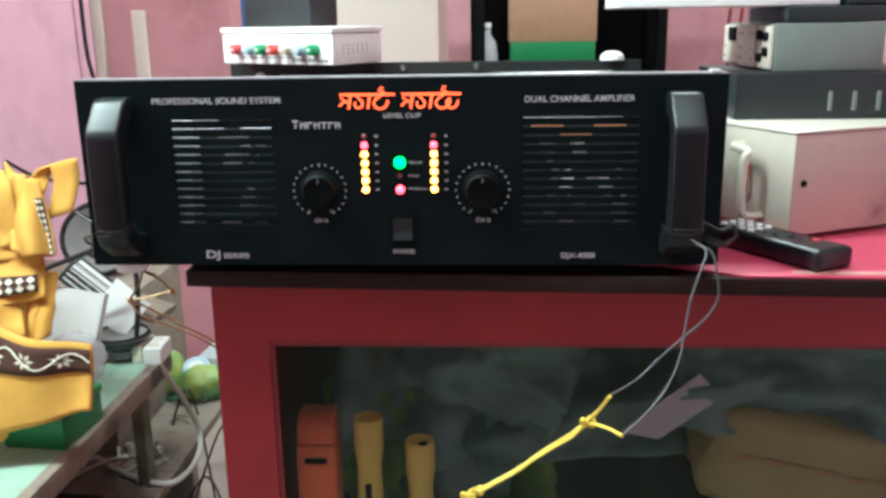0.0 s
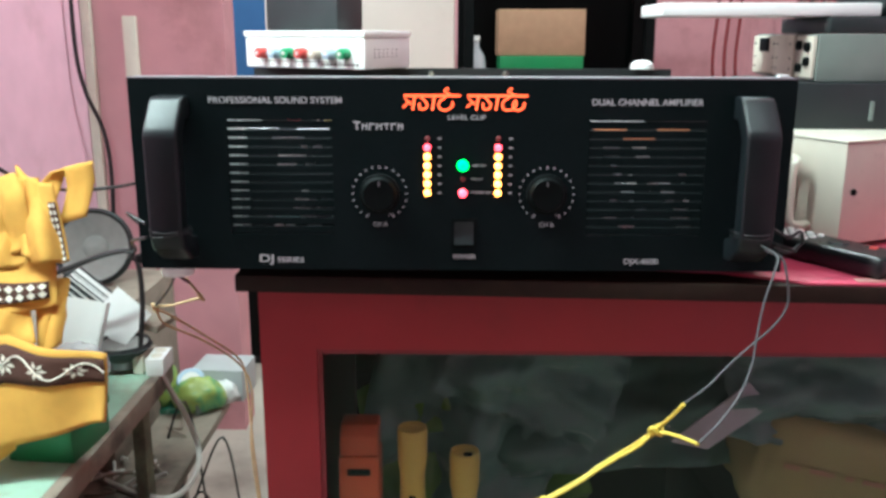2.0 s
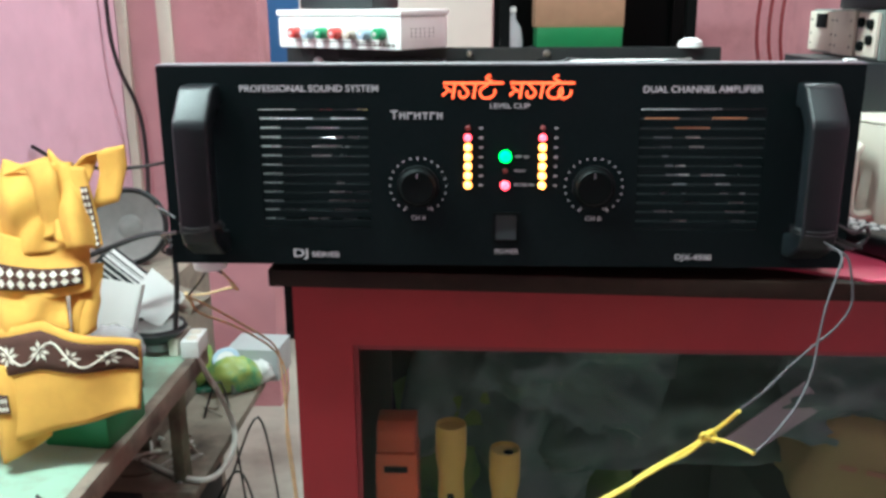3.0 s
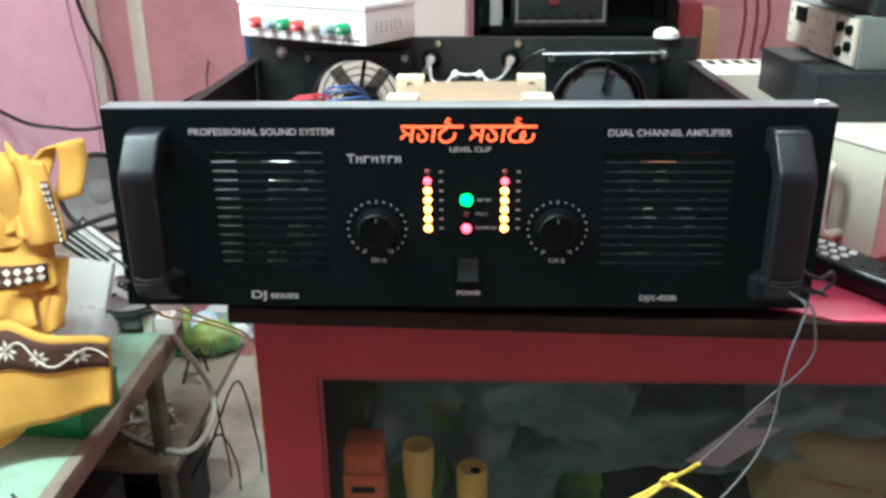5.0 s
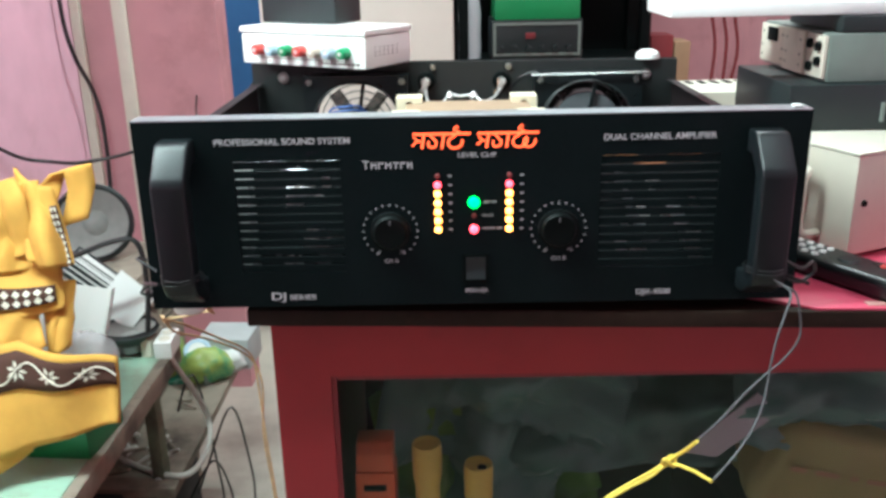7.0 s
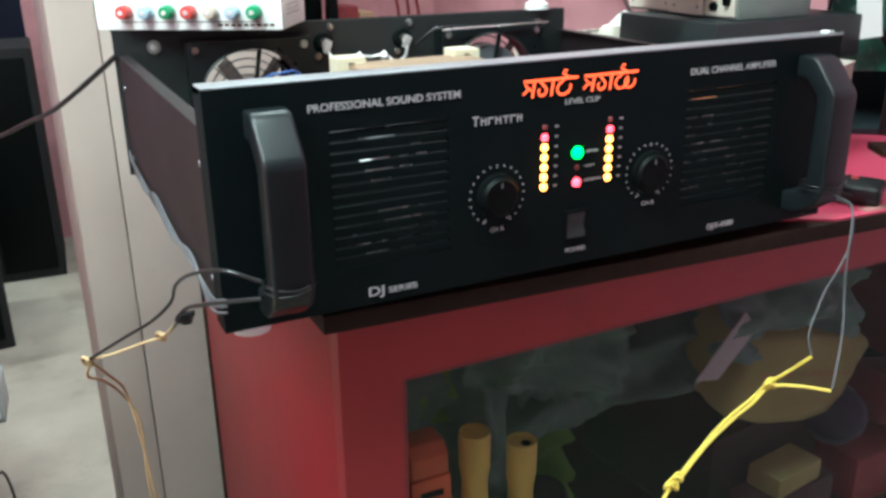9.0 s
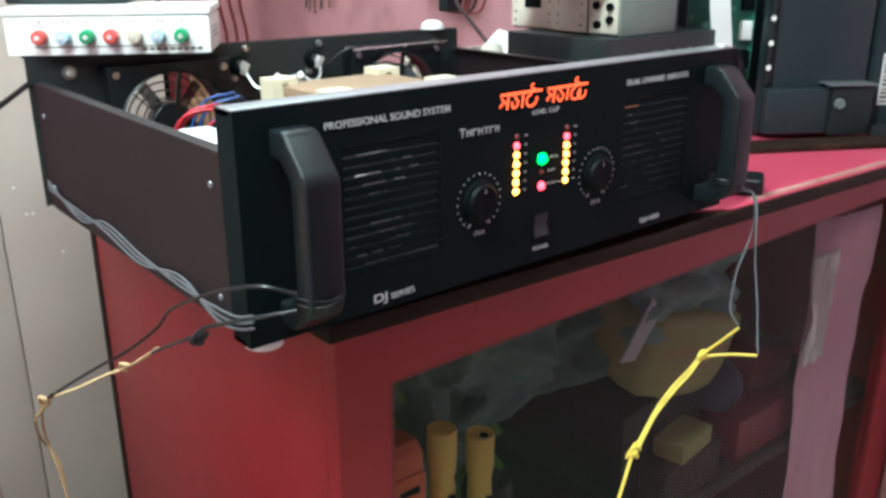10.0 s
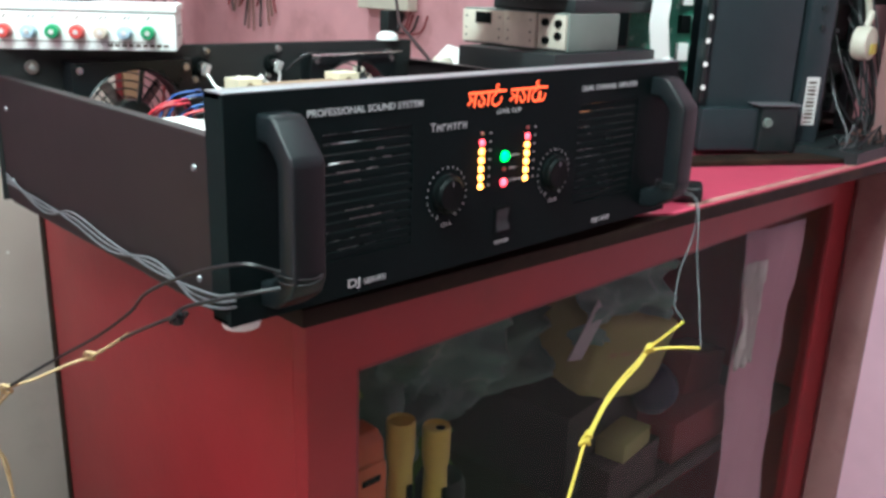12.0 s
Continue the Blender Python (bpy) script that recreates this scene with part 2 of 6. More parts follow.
def lathe(profile, m=None, seg=40):
    """Rings of (radius, height) turned about z."""
    bm = bmesh.new()
    rings = []
    for r, z in profile:
        rings.append([bm.verts.new((r * math.cos(a), r * math.sin(a), z)) for a in [2 * math.pi * k / seg for k in range(seg)]])
    for a, b in zip(rings, rings[1:]):
        for k in range(seg):
            bm.faces.new((a[k], a[(k + 1) % seg], b[(k + 1) % seg], b[k]))
    if m is not None:
        bm.transform(m)
    return bm


def tube(points, r, seg=8, smooth=6):
    """A round cord through points (Catmull-Rom)."""
    pts = [Vector(p) for p in points]
    ext = [pts[0] * 2 - pts[1], *pts, pts[-1] * 2 - pts[-2]]
    line = []
    for i in range(1, len(ext) - 2):
        a, b, c, d = ext[i - 1 : i + 3]
        for k in range(smooth):
            t = k / smooth
            line.append(0.5 * ((2 * b) + (c - a) * t + (2 * a - 5 * b + 4 * c - d) * t * t + (3 * b - a - 3 * c + d) * t ** 3))
    line.append(pts[-1])
    bm = bmesh.new()
    rings, side = [], Vector((0.31, 0.17, 0.93))
    for i, p in enumerate(line):
        d = (line[min(i + 1, len(line) - 1)] - line[max(i - 1, 0)]).normalized()
        side = (side - d * side.dot(d))
        side = side.normalized() if side.length > 1e-4 else d.orthogonal().normalized()
        up = d.cross(side)
        rings.append([bm.verts.new(p + r * (math.cos(a) * side + math.sin(a) * up)) for a in [2 * math.pi * k / seg for k in range(seg)]])
    for a, b in zip(rings, rings[1:]):
        for k in range(seg):
            bm.faces.new((a[k], a[(k + 1) % seg], b[(k + 1) % seg], b[k])).smooth = True
    bm.faces.new(rings[0][::-1])
    bm.faces.new(rings[-1])
    return bm


def extrude_profile(points, a, b, axis="x", bevel=0.0):
    """A flat outline, in the other two axes, drawn out from a to b."""
    bm = bmesh.new()
    put = {"x": lambda u, v, w: (w, u, v), "y": lambda u, v, w: (u, w, v), "z": lambda u, v, w: (u, v, w)}[axis]
    lo, hi = [bm.verts.new(put(u, v, a)) for u, v in points], [bm.verts.new(put(u, v, b)) for u, v in points]
    n = len(points)
    bm.faces.new(lo)
    bm.faces.new(hi[::-1])
    for k in range(n):
        bm.faces.new((lo[k], hi[k], hi[(k + 1) % n], lo[(k + 1) % n]))
    bmesh.ops.recalc_face_normals(bm, faces=bm.faces[:])
    if bevel:
        bmesh.ops.bevel(bm, geom=bm.edges[:], offset=bevel, segments=3, affect="EDGES", profile=0.5)
    return bm


def plate(x0, x1, z0, z1, y0, y1, holes):
    """An upright plate with oblong holes (x0, x1, z0, z1) through it."""
    xs = sorted({x0, x1, *(v for h in holes for v in h[:2])})
    zs = sorted({z0, z1, *(v for h in holes for v in h[2:])})
    bm = bmesh.new()
    grid = {(x, z): bm.verts.new((x, y0, z)) for x in xs for z in zs}
    for xa, xb in zip(xs, xs[1:]):
        for za, zb in zip(zs, zs[1:]):
            u, v = (xa + xb) / 2, (za + zb) / 2
            if not any(h[0] < u < h[1] and h[2] < v < h[3] for h in holes):
                bm.faces.new((grid[xa, za], grid[xb, za], grid[xb, zb], grid[xa, zb]))
    made = bmesh.ops.extrude_face_region(bm, geom=bm.faces[:])
    bmesh.ops.translate(bm, verts=[g for g in made["geom"] if isinstance(g, bmesh.types.BMVert)], vec=(0, y1 - y0, 0))
    bmesh.ops.recalc_face_normals(bm, faces=bm.faces[:])
    return bm


def round_hole_plate(half, r, y0, y1, seg=40):
    """A square upright plate about the origin with a round hole."""
    bm = bmesh.new()
    inner, outer = [], []
    for k in range(seg):
        a = 2 * math.pi * k / seg
        c, s = math.cos(a), math.sin(a)
        f = half / max(abs(c), abs(s))
        inner.append(bm.verts.new((r * c, y0, r * s)))
        outer.append(bm.verts.new((f * c, y0, f * s)))
    for k in range(seg):
        j = (k + 1) % seg
        bm.faces.new((inner[k], outer[k], outer[j], inner[j]))
    made = bmesh.ops.extrude_face_region(bm, geom=bm.faces[:])
    bmesh.ops.translate(bm, verts=[g for g in made["geom"] if isinstance(g, bmesh.types.BMVert)], vec=(0, y1 - y0, 0))
    bmesh.ops.recalc_face_normals(bm, faces=bm.faces[:])
    return bm


def mesh_of(name, bm, material, smooth=None):
    me = bpy.data.meshes.new(name)
    bm.normal_update()
    bm.to_mesh(me)
    bm.free()
    if isinstance(material, (list, tuple)):
        for one in material:
            me.materials.append(one)
    else:
        me.materials.append(material)
    if smooth is not None:
        me.shade_smooth()
        me.set_sharp_from_angle(angle=radians(smooth))
    return me


def part(name, bm, material, parent, label="", smooth=35, at=None):
    ob = new(name, bm if isinstance(bm, bpy.types.Mesh) else mesh_of(name, bm, material, smooth))
    ob.parent = parent
    if at is not None:
        ob.matrix_basis = at
    return tagged(ob, label)


def thing(name, label, category, group="", kind="", at=None):
    ob = new(name)
    ob.empty_display_size = 0.02
    if at is not None:
        ob.matrix_basis = at
    return tagged(ob, label, category, group, kind)


def whole(name, bm, material, label, category, group="", kind="", smooth=35, at=None):
    ob = new(name, mesh_of(name, bm, material, smooth))
    if at is not None:
        ob.matrix_basis = at
    return tagged(ob, label, category, group, kind)


def text_mesh(body, size, squeeze=1.0, bold=0.0, align="LEFT"):
    cu = bpy.data.curves.new("lettering", "FONT")
    cu.body, cu.size, cu.align_x, cu.align_y = body, size, align, "CENTER"
    cu.extrude, cu.offset = 0.0001, bold
    ob = new("lettering", cu)
    bpy.context.view_layer.update()
    me = bpy.data.meshes.new_from_object(ob.evaluated_get(bpy.context.evaluated_depsgraph_get()))
    bpy.data.objects.remove(ob)
    me.transform(Matrix.Diagonal((squeeze, 1, 1, 1)))
    return me


def lettering(name, body, x0, x1, z, height, material, parent, y=-0.0003):
    """Words between x0 and x1 on an upright face, capitals of that height."""
    me = text_mesh(body, height / 0.73, bold=height * 0.02)
    xs = [v.co.x for v in me.vertices]
    lo, hi = min(xs), max(xs)
    me.transform(Matrix.Translation((x0, y, z)) @ Matrix.Rotation(radians(90), 4, "X") @ Matrix.Diagonal(((x1 - x0) / (hi - lo), 1, 1, 1)) @ Matrix.Translation((-lo, 0, 0)))
    me.materials.clear()
    me.materials.append(material)
    return part(name, me, material, parent)


# ---- the room ----
def structure(name, bm, material, label, category, smooth=30):
    return whole(name, bm, material, label, category, kind="structure", smooth=smooth)


structure("floor", solid(-2.6, 2.2, -4.8, 4.2, -0.08, 0.0), CEMENT, "worn pale cement floor with dust and stains", "floor")
# out of view, added to close the room in from above
structure("ceiling", solid(-2.6, 2.2, -4.8, 4.2, 2.7, 2.8), PLASTER, "unseen white ceiling added over the whole shop", "ceiling")
structure("wall_east", solid(1.05, 1.17, 0.031, 2.9, 0.0, 2.7), PINK_SHADED, "pink painted side wall behind the equipment, shade in its colour", "wall")
structure("wall_pier", solid(0.830, 1.17, -4.6, 0.030, 0.0, 2.7), PINK, "pink painted wall in front of the cabinet niche", "wall")
# added strip: shade, red bounce and grime of the wall beside the cabinet
structure("wall_shade_strip", solid(0.8272, 0.8298, -0.021, 0.029, 0.0, 2.7), WALL_SHADE, "rose brown strip painting shade and grime on the wall beside cabinet", "trim")
structure("wall_north", solid(-0.25, 1.17, 2.9, 3.02, 0.0, 2.7), PINK_SHADED, "pink painted rear wall of the shop, shade in its colour", "wall")
structure("wall_west", solid(-1.03, -0.89, -4.6, 1.49, 0.0, 2.7), PINK, "bright pink limewashed wall beside the workbench", "wall")
structure("wall_inner", solid(-1.9, -0.556, 1.49, 1.59, 0.0, 2.7), PINK_SHADED, "pink wall darkened for shade, with a white cable duct beside a doorway", "wall")
structure("wall_far", solid(-2.6, 1.17, 3.6, 3.72, 0.0, 2.7), NAVY, "dark blue far wall of the next room", "wall")
structure("wall_far_west", solid(-2.02, -1.9, 1.49, 3.6, 0.0, 2.7), PLASTER, "plain plastered side wall of the next room", "wall")
# added out of view; white, so less pink light bounces back
structure("wall_south", solid(-1.03, 1.17, -4.72, -4.6, 0.0, 2.7), PLASTER, "unseen white wall added to close the shop", "wall")


# ---- red cabinet with a glass front ----
def build_cabinet():
    cab = thing("display_cabinet", "red painted wooden cabinet with glass front and laminate top", "cabinet", at=pose(-0.162, 0.034, 0))
    inv = Matrix.Translation((0.162, -0.034, 0))

    def p(name, bm, material, label="", parent=cab):
        bm.transform(inv)
        return part(name, bm, material, parent, label)

    x0, x1, yb = -0.162, 0.826, 0.525
    p("side_panel", solid(x0, x0 + 0.018, 0.052, yb, 0.0, 0.817, bevel=0.001), RED)
    p("side_panel", solid(x1 - 0.018, x1, 0.052, yb, 0.0, 0.817, bevel=0.001), RED)
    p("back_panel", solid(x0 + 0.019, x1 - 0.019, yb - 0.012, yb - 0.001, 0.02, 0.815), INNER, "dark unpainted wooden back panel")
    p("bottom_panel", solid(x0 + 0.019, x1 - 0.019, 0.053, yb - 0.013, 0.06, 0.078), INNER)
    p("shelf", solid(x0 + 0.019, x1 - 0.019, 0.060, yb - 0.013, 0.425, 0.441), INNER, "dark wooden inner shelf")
    # front frame, mitred flush and painted over
    p("front_frame", plate(x0, x1, 0.0, 0.817, 0.034, 0.0515, [(x0 + 0.046, x1 - 0.066, 0.08, 0.766)]), RED)
    p("glass_door", solid(x0 + 0.0465, x1 - 0.0665, 0.040, 0.043, 0.081, 0.7655), GLASS, "glass pane of the cabinet front, tinted for its reflected haze")
    for name, a in (("glass_bead", (x0 + 0.0463, x0 + 0.050, 0.0355, 0.0398, 0.081, 0.7655)), ("glass_bead", (x1 - 0.070, x1 - 0.0663, 0.0355, 0.0398, 0.081, 0.7655)), ("glass_bead", (x0 + 0.0505, x1 - 0.0705, 0.0355, 0.0398, 0.762, 0.7655))):
        p(name, solid(*a), MAROON, "dark maroon wooden bead")
    p("back_edge", solid(x0 - 0.002, x0 + 0.010, yb + 0.001, yb + 0.014, 0.0, 0.816, bevel=0.003), EDGE, "split dark wooden edge at the back")
    # the loose top lies a little askew on the cabinet
    def board(inset, z0, z1, front):
        bm = bmesh.new()
        i = inset
        rim = front + [(0.826, 0.034 + i), (1.045 - i, 0.034 + i), (1.045 - i, 0.53 - i), (-0.176 + i, 0.53 - i)]
        low = [bm.verts.new((x, y, z0)) for x, y in rim]
        high = [bm.verts.new((x, y, z1)) for x, y in rim]
        bm.faces.new(low[::-1])
        bm.faces.new(high)
        for k in range(len(rim)):
            n = (k + 1) % len(rim)
            bm.faces.new((low[k], low[n], high[n], high[k]))
        bmesh.ops.bevel(bm, geom=bm.edges[:], offset=0.0012 if inset == 0 else 0.0004, segments=2, affect="EDGES", profile=0.6)
        return bm

    top = p("table_top", board(0.0, 0.8195, 0.833, [(-0.176, 0.0175), (0.826, -0.0315)]), EDGE, "bare dark wood edge of the table top")
    worn = solid(0.0, 0.50, -0.004, 0.005, 0.0, 0.0006)
    worn.transform(Matrix.Translation((0.300, 0.0035, 0.8354)) @ Matrix.Rotation(math.atan2(-0.027, 0.562), 4, "Z"))
    p("worn_edge", worn, WORN, "pale worn front edge of the laminate", top)
    # laminate stops short under the amplifier, so dark wood reads as shade there
    p("laminate", board(0.002, 0.8332, 0.8352, [(-0.174, 0.046), (0.10, 0.044), (0.205, 0.030), (0.262, -0.002), (0.824, -0.0290)]), RED_TOP, "glossy red laminate sheet, cut back for the amplifier's shade", top)


build_cabinet()

# tall cream cupboard close behind
def build_cupboard():
    c = thing("cream_cupboard", "tall cream painted cupboard with scuffs standing behind the cabinet", "cupboard", at=pose(-0.281, 0.665, 0))
    part("body", solid(0, 0.055, 0.0, 0.28, 0.0, 1.62, bevel=0.004), CREAM, c)
    part("door", solid(0.0556, 0.275, 0.001, 0.28, 0.0, 1.62, bevel=0.004), CREAM, c, "cream painted door with a dark gap beside it")
    for x, z in ((0.075, 0.80), (0.085, 0.765), (0.092, 0.765), (0.12, 0.71)):
        part("chip", cyl(0.002, 0.002, 0.0006, Matrix.Translation((x, 0, z)) @ Matrix.Rotation(radians(90), 4, "X"), seg=8), PLASTER, c, "small white chip in the paint")


build_cupboard()


# ---- the power amplifier ----
ZB, ZT, HW = 0.843, 0.985, 0.2413
amp = thing("power_amplifier", "black rack power amplifier, lid removed, level lights lit, on cabinet", "amplifier", at=pose(0, 0, ZB))
AMP = Matrix.Translation((0, 0, -ZB))


def ap(name, bm, material, label="", parent=None, smooth=35):
    if not isinstance(bm, bpy.types.Mesh):
        bm.transform(AMP)
    return part(name, bm, material, parent or amp, label, smooth)


VENT_L, VENT_R = (-0.171, -0.094, 0.8705, 0.9555), (0.094, 0.179, 0.8705, 0.9555)


def build_front():
    bm = plate(-HW, HW, ZB, ZT, 0.0, 0.004, [VENT_L, VENT_R])
    for a in ((-HW, -HW + 0.003, 0.0041, 0.021, ZB, ZT), (HW - 0.003, HW, 0.0041, 0.021, ZB, ZT), (-HW, HW, 0.0041, 0.021, ZT - 0.003, ZT), (-HW, HW, 0.0041, 0.021, ZB, ZB + 0.003)):
        box(bm, *a)
    front = ap("front_panel", bm, BLACK, "black powder coated front panel with white lettering")
    # brighter metal strip gives the panel's top edge its highlight
    ap("top_edge", solid(-HW, HW, 0.0, 0.020, ZT + 0.0002, ZT + 0.0012, bevel=0.0004), BRUSHED, "paler top edge strip with its highlight put in the colour", front)
    for x0, x1, z0, z1 in (VENT_L, VENT_R):
        pitch = (z1 - z0) / 13
        slat = mesh_of("slat", solid(0, x1 - x0, -0.0001, 0.0022, 0, pitch * 0.80, bevel=0.0003, segments=1), BLACK)
        for k in range(13):
            part("slat", slat, BLACK, front, at=Matrix.Translation((x0, 0.0004, z0 - ZB + pitch * (k + 0.10))))
    return front


FRONT = build_front()


def words(body, x0, x1, z, h):
    ob = lettering("lettering", body, x0, x1, z - ZB, h, WHITE_INK, FRONT)
    return ob


words("PROFESSIONAL SOUND SYSTEM", -0.183, -0.086, 0.9695, 0.0046)
words("DUAL CHANNEL AMPLIFIER", 0.095, 0.175, 0.9685, 0.0046)
words("LEVEL CLIP", -0.009, 0.0185, 0.9575, 0.0034)
words("POWER", -0.0045, 0.0122, 0.8535, 0.0034)
words("CH A", -0.0645, -0.054, 0.8782, 0.0033)
words("CH B", 0.0590, 0.0700, 0.8782, 0.0033)
words("DJ", -0.151, -0.1405, 0.8512, 0.0062)
words("SERIES", -0.1375, -0.1175, 0.8503, 0.0040)
words("DJX-4500", 0.1235, 0.149, 0.8503, 0.0042)
words("AMP ON", 0.0085, 0.0185, 0.9225, 0.0017)
words("FAULT", 0.0085, 0.0165, 0.9125, 0.0017)
words("POWER ON", 0.0085, 0.0225, 0.9025, 0.0017)


def flat_shape(quads, y):
    bm = bmesh.new()
    for quad in quads:
        bm.faces.new([bm.verts.new((u, y, v)) for u, v in quad])
    return bm


# the maker's name is only hinted at by strokes
def maker_mark():
    quads, x = [], -0.078
    for w, kind in ((0.0062, "T"), (0.0052, "H"), (0.0052, "I"), (0.0054, "H"), (0.0054, "T"), (0.005, "I"), (0.0048, "H")):
        h = 0.0062 if x < -0.0775 else 0.0048
        z, s = 0.9485, 0.0011
        if kind in "TI":
            quads.append([(x, z + h - s), (x + w - 0.001, z + h - s), (x + w - 0.001, z + h), (x, z + h)])
            c = x + w / 2 - 0.001 if kind == "T" else x
            quads.append([(c, z), (c + s, z), (c + s, z + h - s), (c, z + h - s)])
        else:
            quads.append([(x, z), (x + s, z), (x + s, z + h), (x, z + h)])
            quads.append([(x + w - 0.001 - s, z), (x + w - 0.001, z), (x + w - 0.001, z + h), (x + w - 0.001 - s, z + h)])
            quads.append([(x + s, z + h / 2), (x + w - 0.001 - s, z + h / 2), (x + w - 0.001 - s, z + h / 2 + s), (x + s, z + h / 2 + s)])
        x += w
    ap("maker_mark", flat_shape(quads, -0.0004), WHITE_INK, parent=FRONT, smooth=None)


maker_mark()


# lit name sign: two groups of slanting strokes hung from a headline
def lit_sign():
    def ribbon(points, w=0.0007):
        """A flat stroke of even width through points, leaning to the right."""
        p = [Vector((x + 0.16 * (z - 0.967), z)) for x, z in points]
        bm = bmesh.new()
        rows = []
        for i, q in enumerate(p):
            d = (p[min(i + 1, len(p) - 1)] - p[max(i - 1, 0)]).normalized()
            n = Vector((-d.y, d.x)) * w
            rows.append([bm.verts.new((e.x, -0.0006, e.y)) for e in (q - n, q + n)])
        for a, b in zip(rows, rows[1:]):
            bm.faces.new((a[0], b[0], b[1], a[1]))
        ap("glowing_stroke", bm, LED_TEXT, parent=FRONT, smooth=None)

    def arc(cx, cz, rx, rz, a0, a1, n=9):
        return [(cx + rx * math.cos(radians(a0 + (a1 - a0) * k / n)), cz + rz * math.sin(radians(a0 + (a1 - a0) * k / n))) for k in range(n + 1)]

    head, foot = 0.9732, 0.9628
    for a, b in ((-0.042, -0.0010), (0.0040, 0.0475)):
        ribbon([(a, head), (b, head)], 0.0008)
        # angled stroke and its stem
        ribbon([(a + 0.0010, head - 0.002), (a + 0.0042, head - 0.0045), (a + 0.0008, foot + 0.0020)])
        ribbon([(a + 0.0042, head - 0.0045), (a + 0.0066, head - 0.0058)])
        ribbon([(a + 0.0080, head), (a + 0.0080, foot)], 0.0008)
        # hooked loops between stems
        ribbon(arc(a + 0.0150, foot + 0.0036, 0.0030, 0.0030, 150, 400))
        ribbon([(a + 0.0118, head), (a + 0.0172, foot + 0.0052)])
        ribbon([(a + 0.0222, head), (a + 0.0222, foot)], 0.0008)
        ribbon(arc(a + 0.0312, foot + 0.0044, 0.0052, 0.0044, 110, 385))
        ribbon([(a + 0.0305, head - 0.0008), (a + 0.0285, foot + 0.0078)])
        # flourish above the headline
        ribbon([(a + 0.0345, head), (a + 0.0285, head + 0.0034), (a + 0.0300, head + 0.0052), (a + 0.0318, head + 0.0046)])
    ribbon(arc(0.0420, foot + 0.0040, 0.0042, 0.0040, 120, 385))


lit_sign()

# level lights, indicator lights
UP = Matrix.Rotation(radians(90), 4, "X")
led_lit = mesh_of("level_light", lathe([(0.0026, -0.0005), (0.0026, 0.0007), (0.0019, 0.0017), (0.0004, 0.0021)], seg=16), LED_AMBER, 60)
led_top = mesh_of("level_light", lathe([(0.0026, -0.0005), (0.0026, 0.0007), (0.0019, 0.0017), (0.0004, 0.0021)], seg=16), LED_RED, 60)
led_off = mesh_of("level_light", lathe([(0.0019, -0.0005), (0.0019, 0.0007), (0.0012, 0.0014), (0.0003, 0.0017)], seg=16), LED_OFF, 60)
for x in (-0.0242, 0.0278):
    for k in range(7):
        me = led_off if k == 6 else led_top if k == 5 else led_lit
        part("level_light", me, None, FRONT, at=Matrix.Translation((x, 0, 0.9022 - ZB + 0.0067 * k)) @ UP)
        bar = flat_shape([[(0, -0.0006), (0.0026, -0.0006), (0.0026, 0.0006), (0, 0.0006)]], -0.0003)
        part("scale_mark", bar, WHITE_INK, FRONT, at=Matrix.Translation((x + 0.0078, 0, 0.9022 - ZB + 0.0067 * k)), smooth=None)
part("indicator_light", lathe([(0.0042, -0.0005), (0.0042, 0.001), (0.003, 0.0028), (0.0005, 0.0036)], seg=24), LED_GREEN, FRONT, "glowing green lamp", at=Matrix.Translation((0.002, 0, 0.9225 - ZB)) @ UP)
part("indicator_light", lathe([(0.0032, -0.0005), (0.0032, 0.001), (0.002, 0.0024), (0.0004, 0.003)], seg=24), LED_RED, FRONT, "glowing red lamp", at=Matrix.Translation((0.002, 0, 0.902 - ZB)) @ UP)
part("indicator_light", lathe([(0.0018, -0.0005), (0.0018, 0.001), (0.0004, 0.0015)], seg=16), LED_OFF, FRONT, "unlit lamp", at=Matrix.Translation((0.002, 0, 0.9125 - ZB)) @ UP)

# rocker switch
sw = ap("power_switch", plate(-0.0065, 0.0125, 0.8605, 0.8825, -0.0012, 0.002, [(-0.0045, 0.0105, 0.8625, 0.8805)]), KNOB)
ap("rocker", extrude_profile([(0.0005, 0.8628), (-0.0022, 0.8632), (0.0000, 0.8715), (-0.0012, 0.8802), (0.0010, 0.8802)], -0.0042, 0.0102), DARK_BOX, parent=sw)


def build_dial(cx, cz):
    dots = mesh_of("scale_dot", flat_shape([[(0.00075 * math.cos(a), 0.00075 * math.sin(a)) for a in [2 * math.pi * k / 8 for k in range(8)]]], -0.0003), WHITE_INK)
    for k in range(21):
        if k == 10:
            continue
        a = radians(240 - 15 * k)
        part("scale_dot", dots, None, FRONT, at=Matrix.Translation((cx + 0.0200 * math.cos(a), 0, cz - ZB + 0.0200 * math.sin(a))))
    for body, a in (("0", 245), ("5", 90), ("10", -65)):
        r = 0.0236 if body != "5" else 0.0200
        x, z = cx + 0.8 * r * math.cos(radians(a)) * (1.1 if body != "5" else 1), cz + r * 0.9 * math.sin(radians(a)) + (0.0015 if body == "5" else 0.003)
        w = 0.0016 * len(body)
        words(body, x - w / 2, x + w / 2, z, 0.0022)
    knob = part("volume_knob", lathe([(0.0150, -0.0002), (0.0150, 0.003), (0.0128, 0.0042), (0.0122, 0.0060), (0.0112, 0.0070), (0.0001, 0.0066)], seg=48), KNOB, FRONT, "ribbed black rotary knob",
                at=Matrix.Translation((cx, 0, cz - ZB)) @ UP)
    part("pointer", solid(-0.0005, 0.0005, 0.0065, 0.0100, 0.0067, 0.0071), BRUSHED, knob)


build_dial(-0.0595, 0.9015)
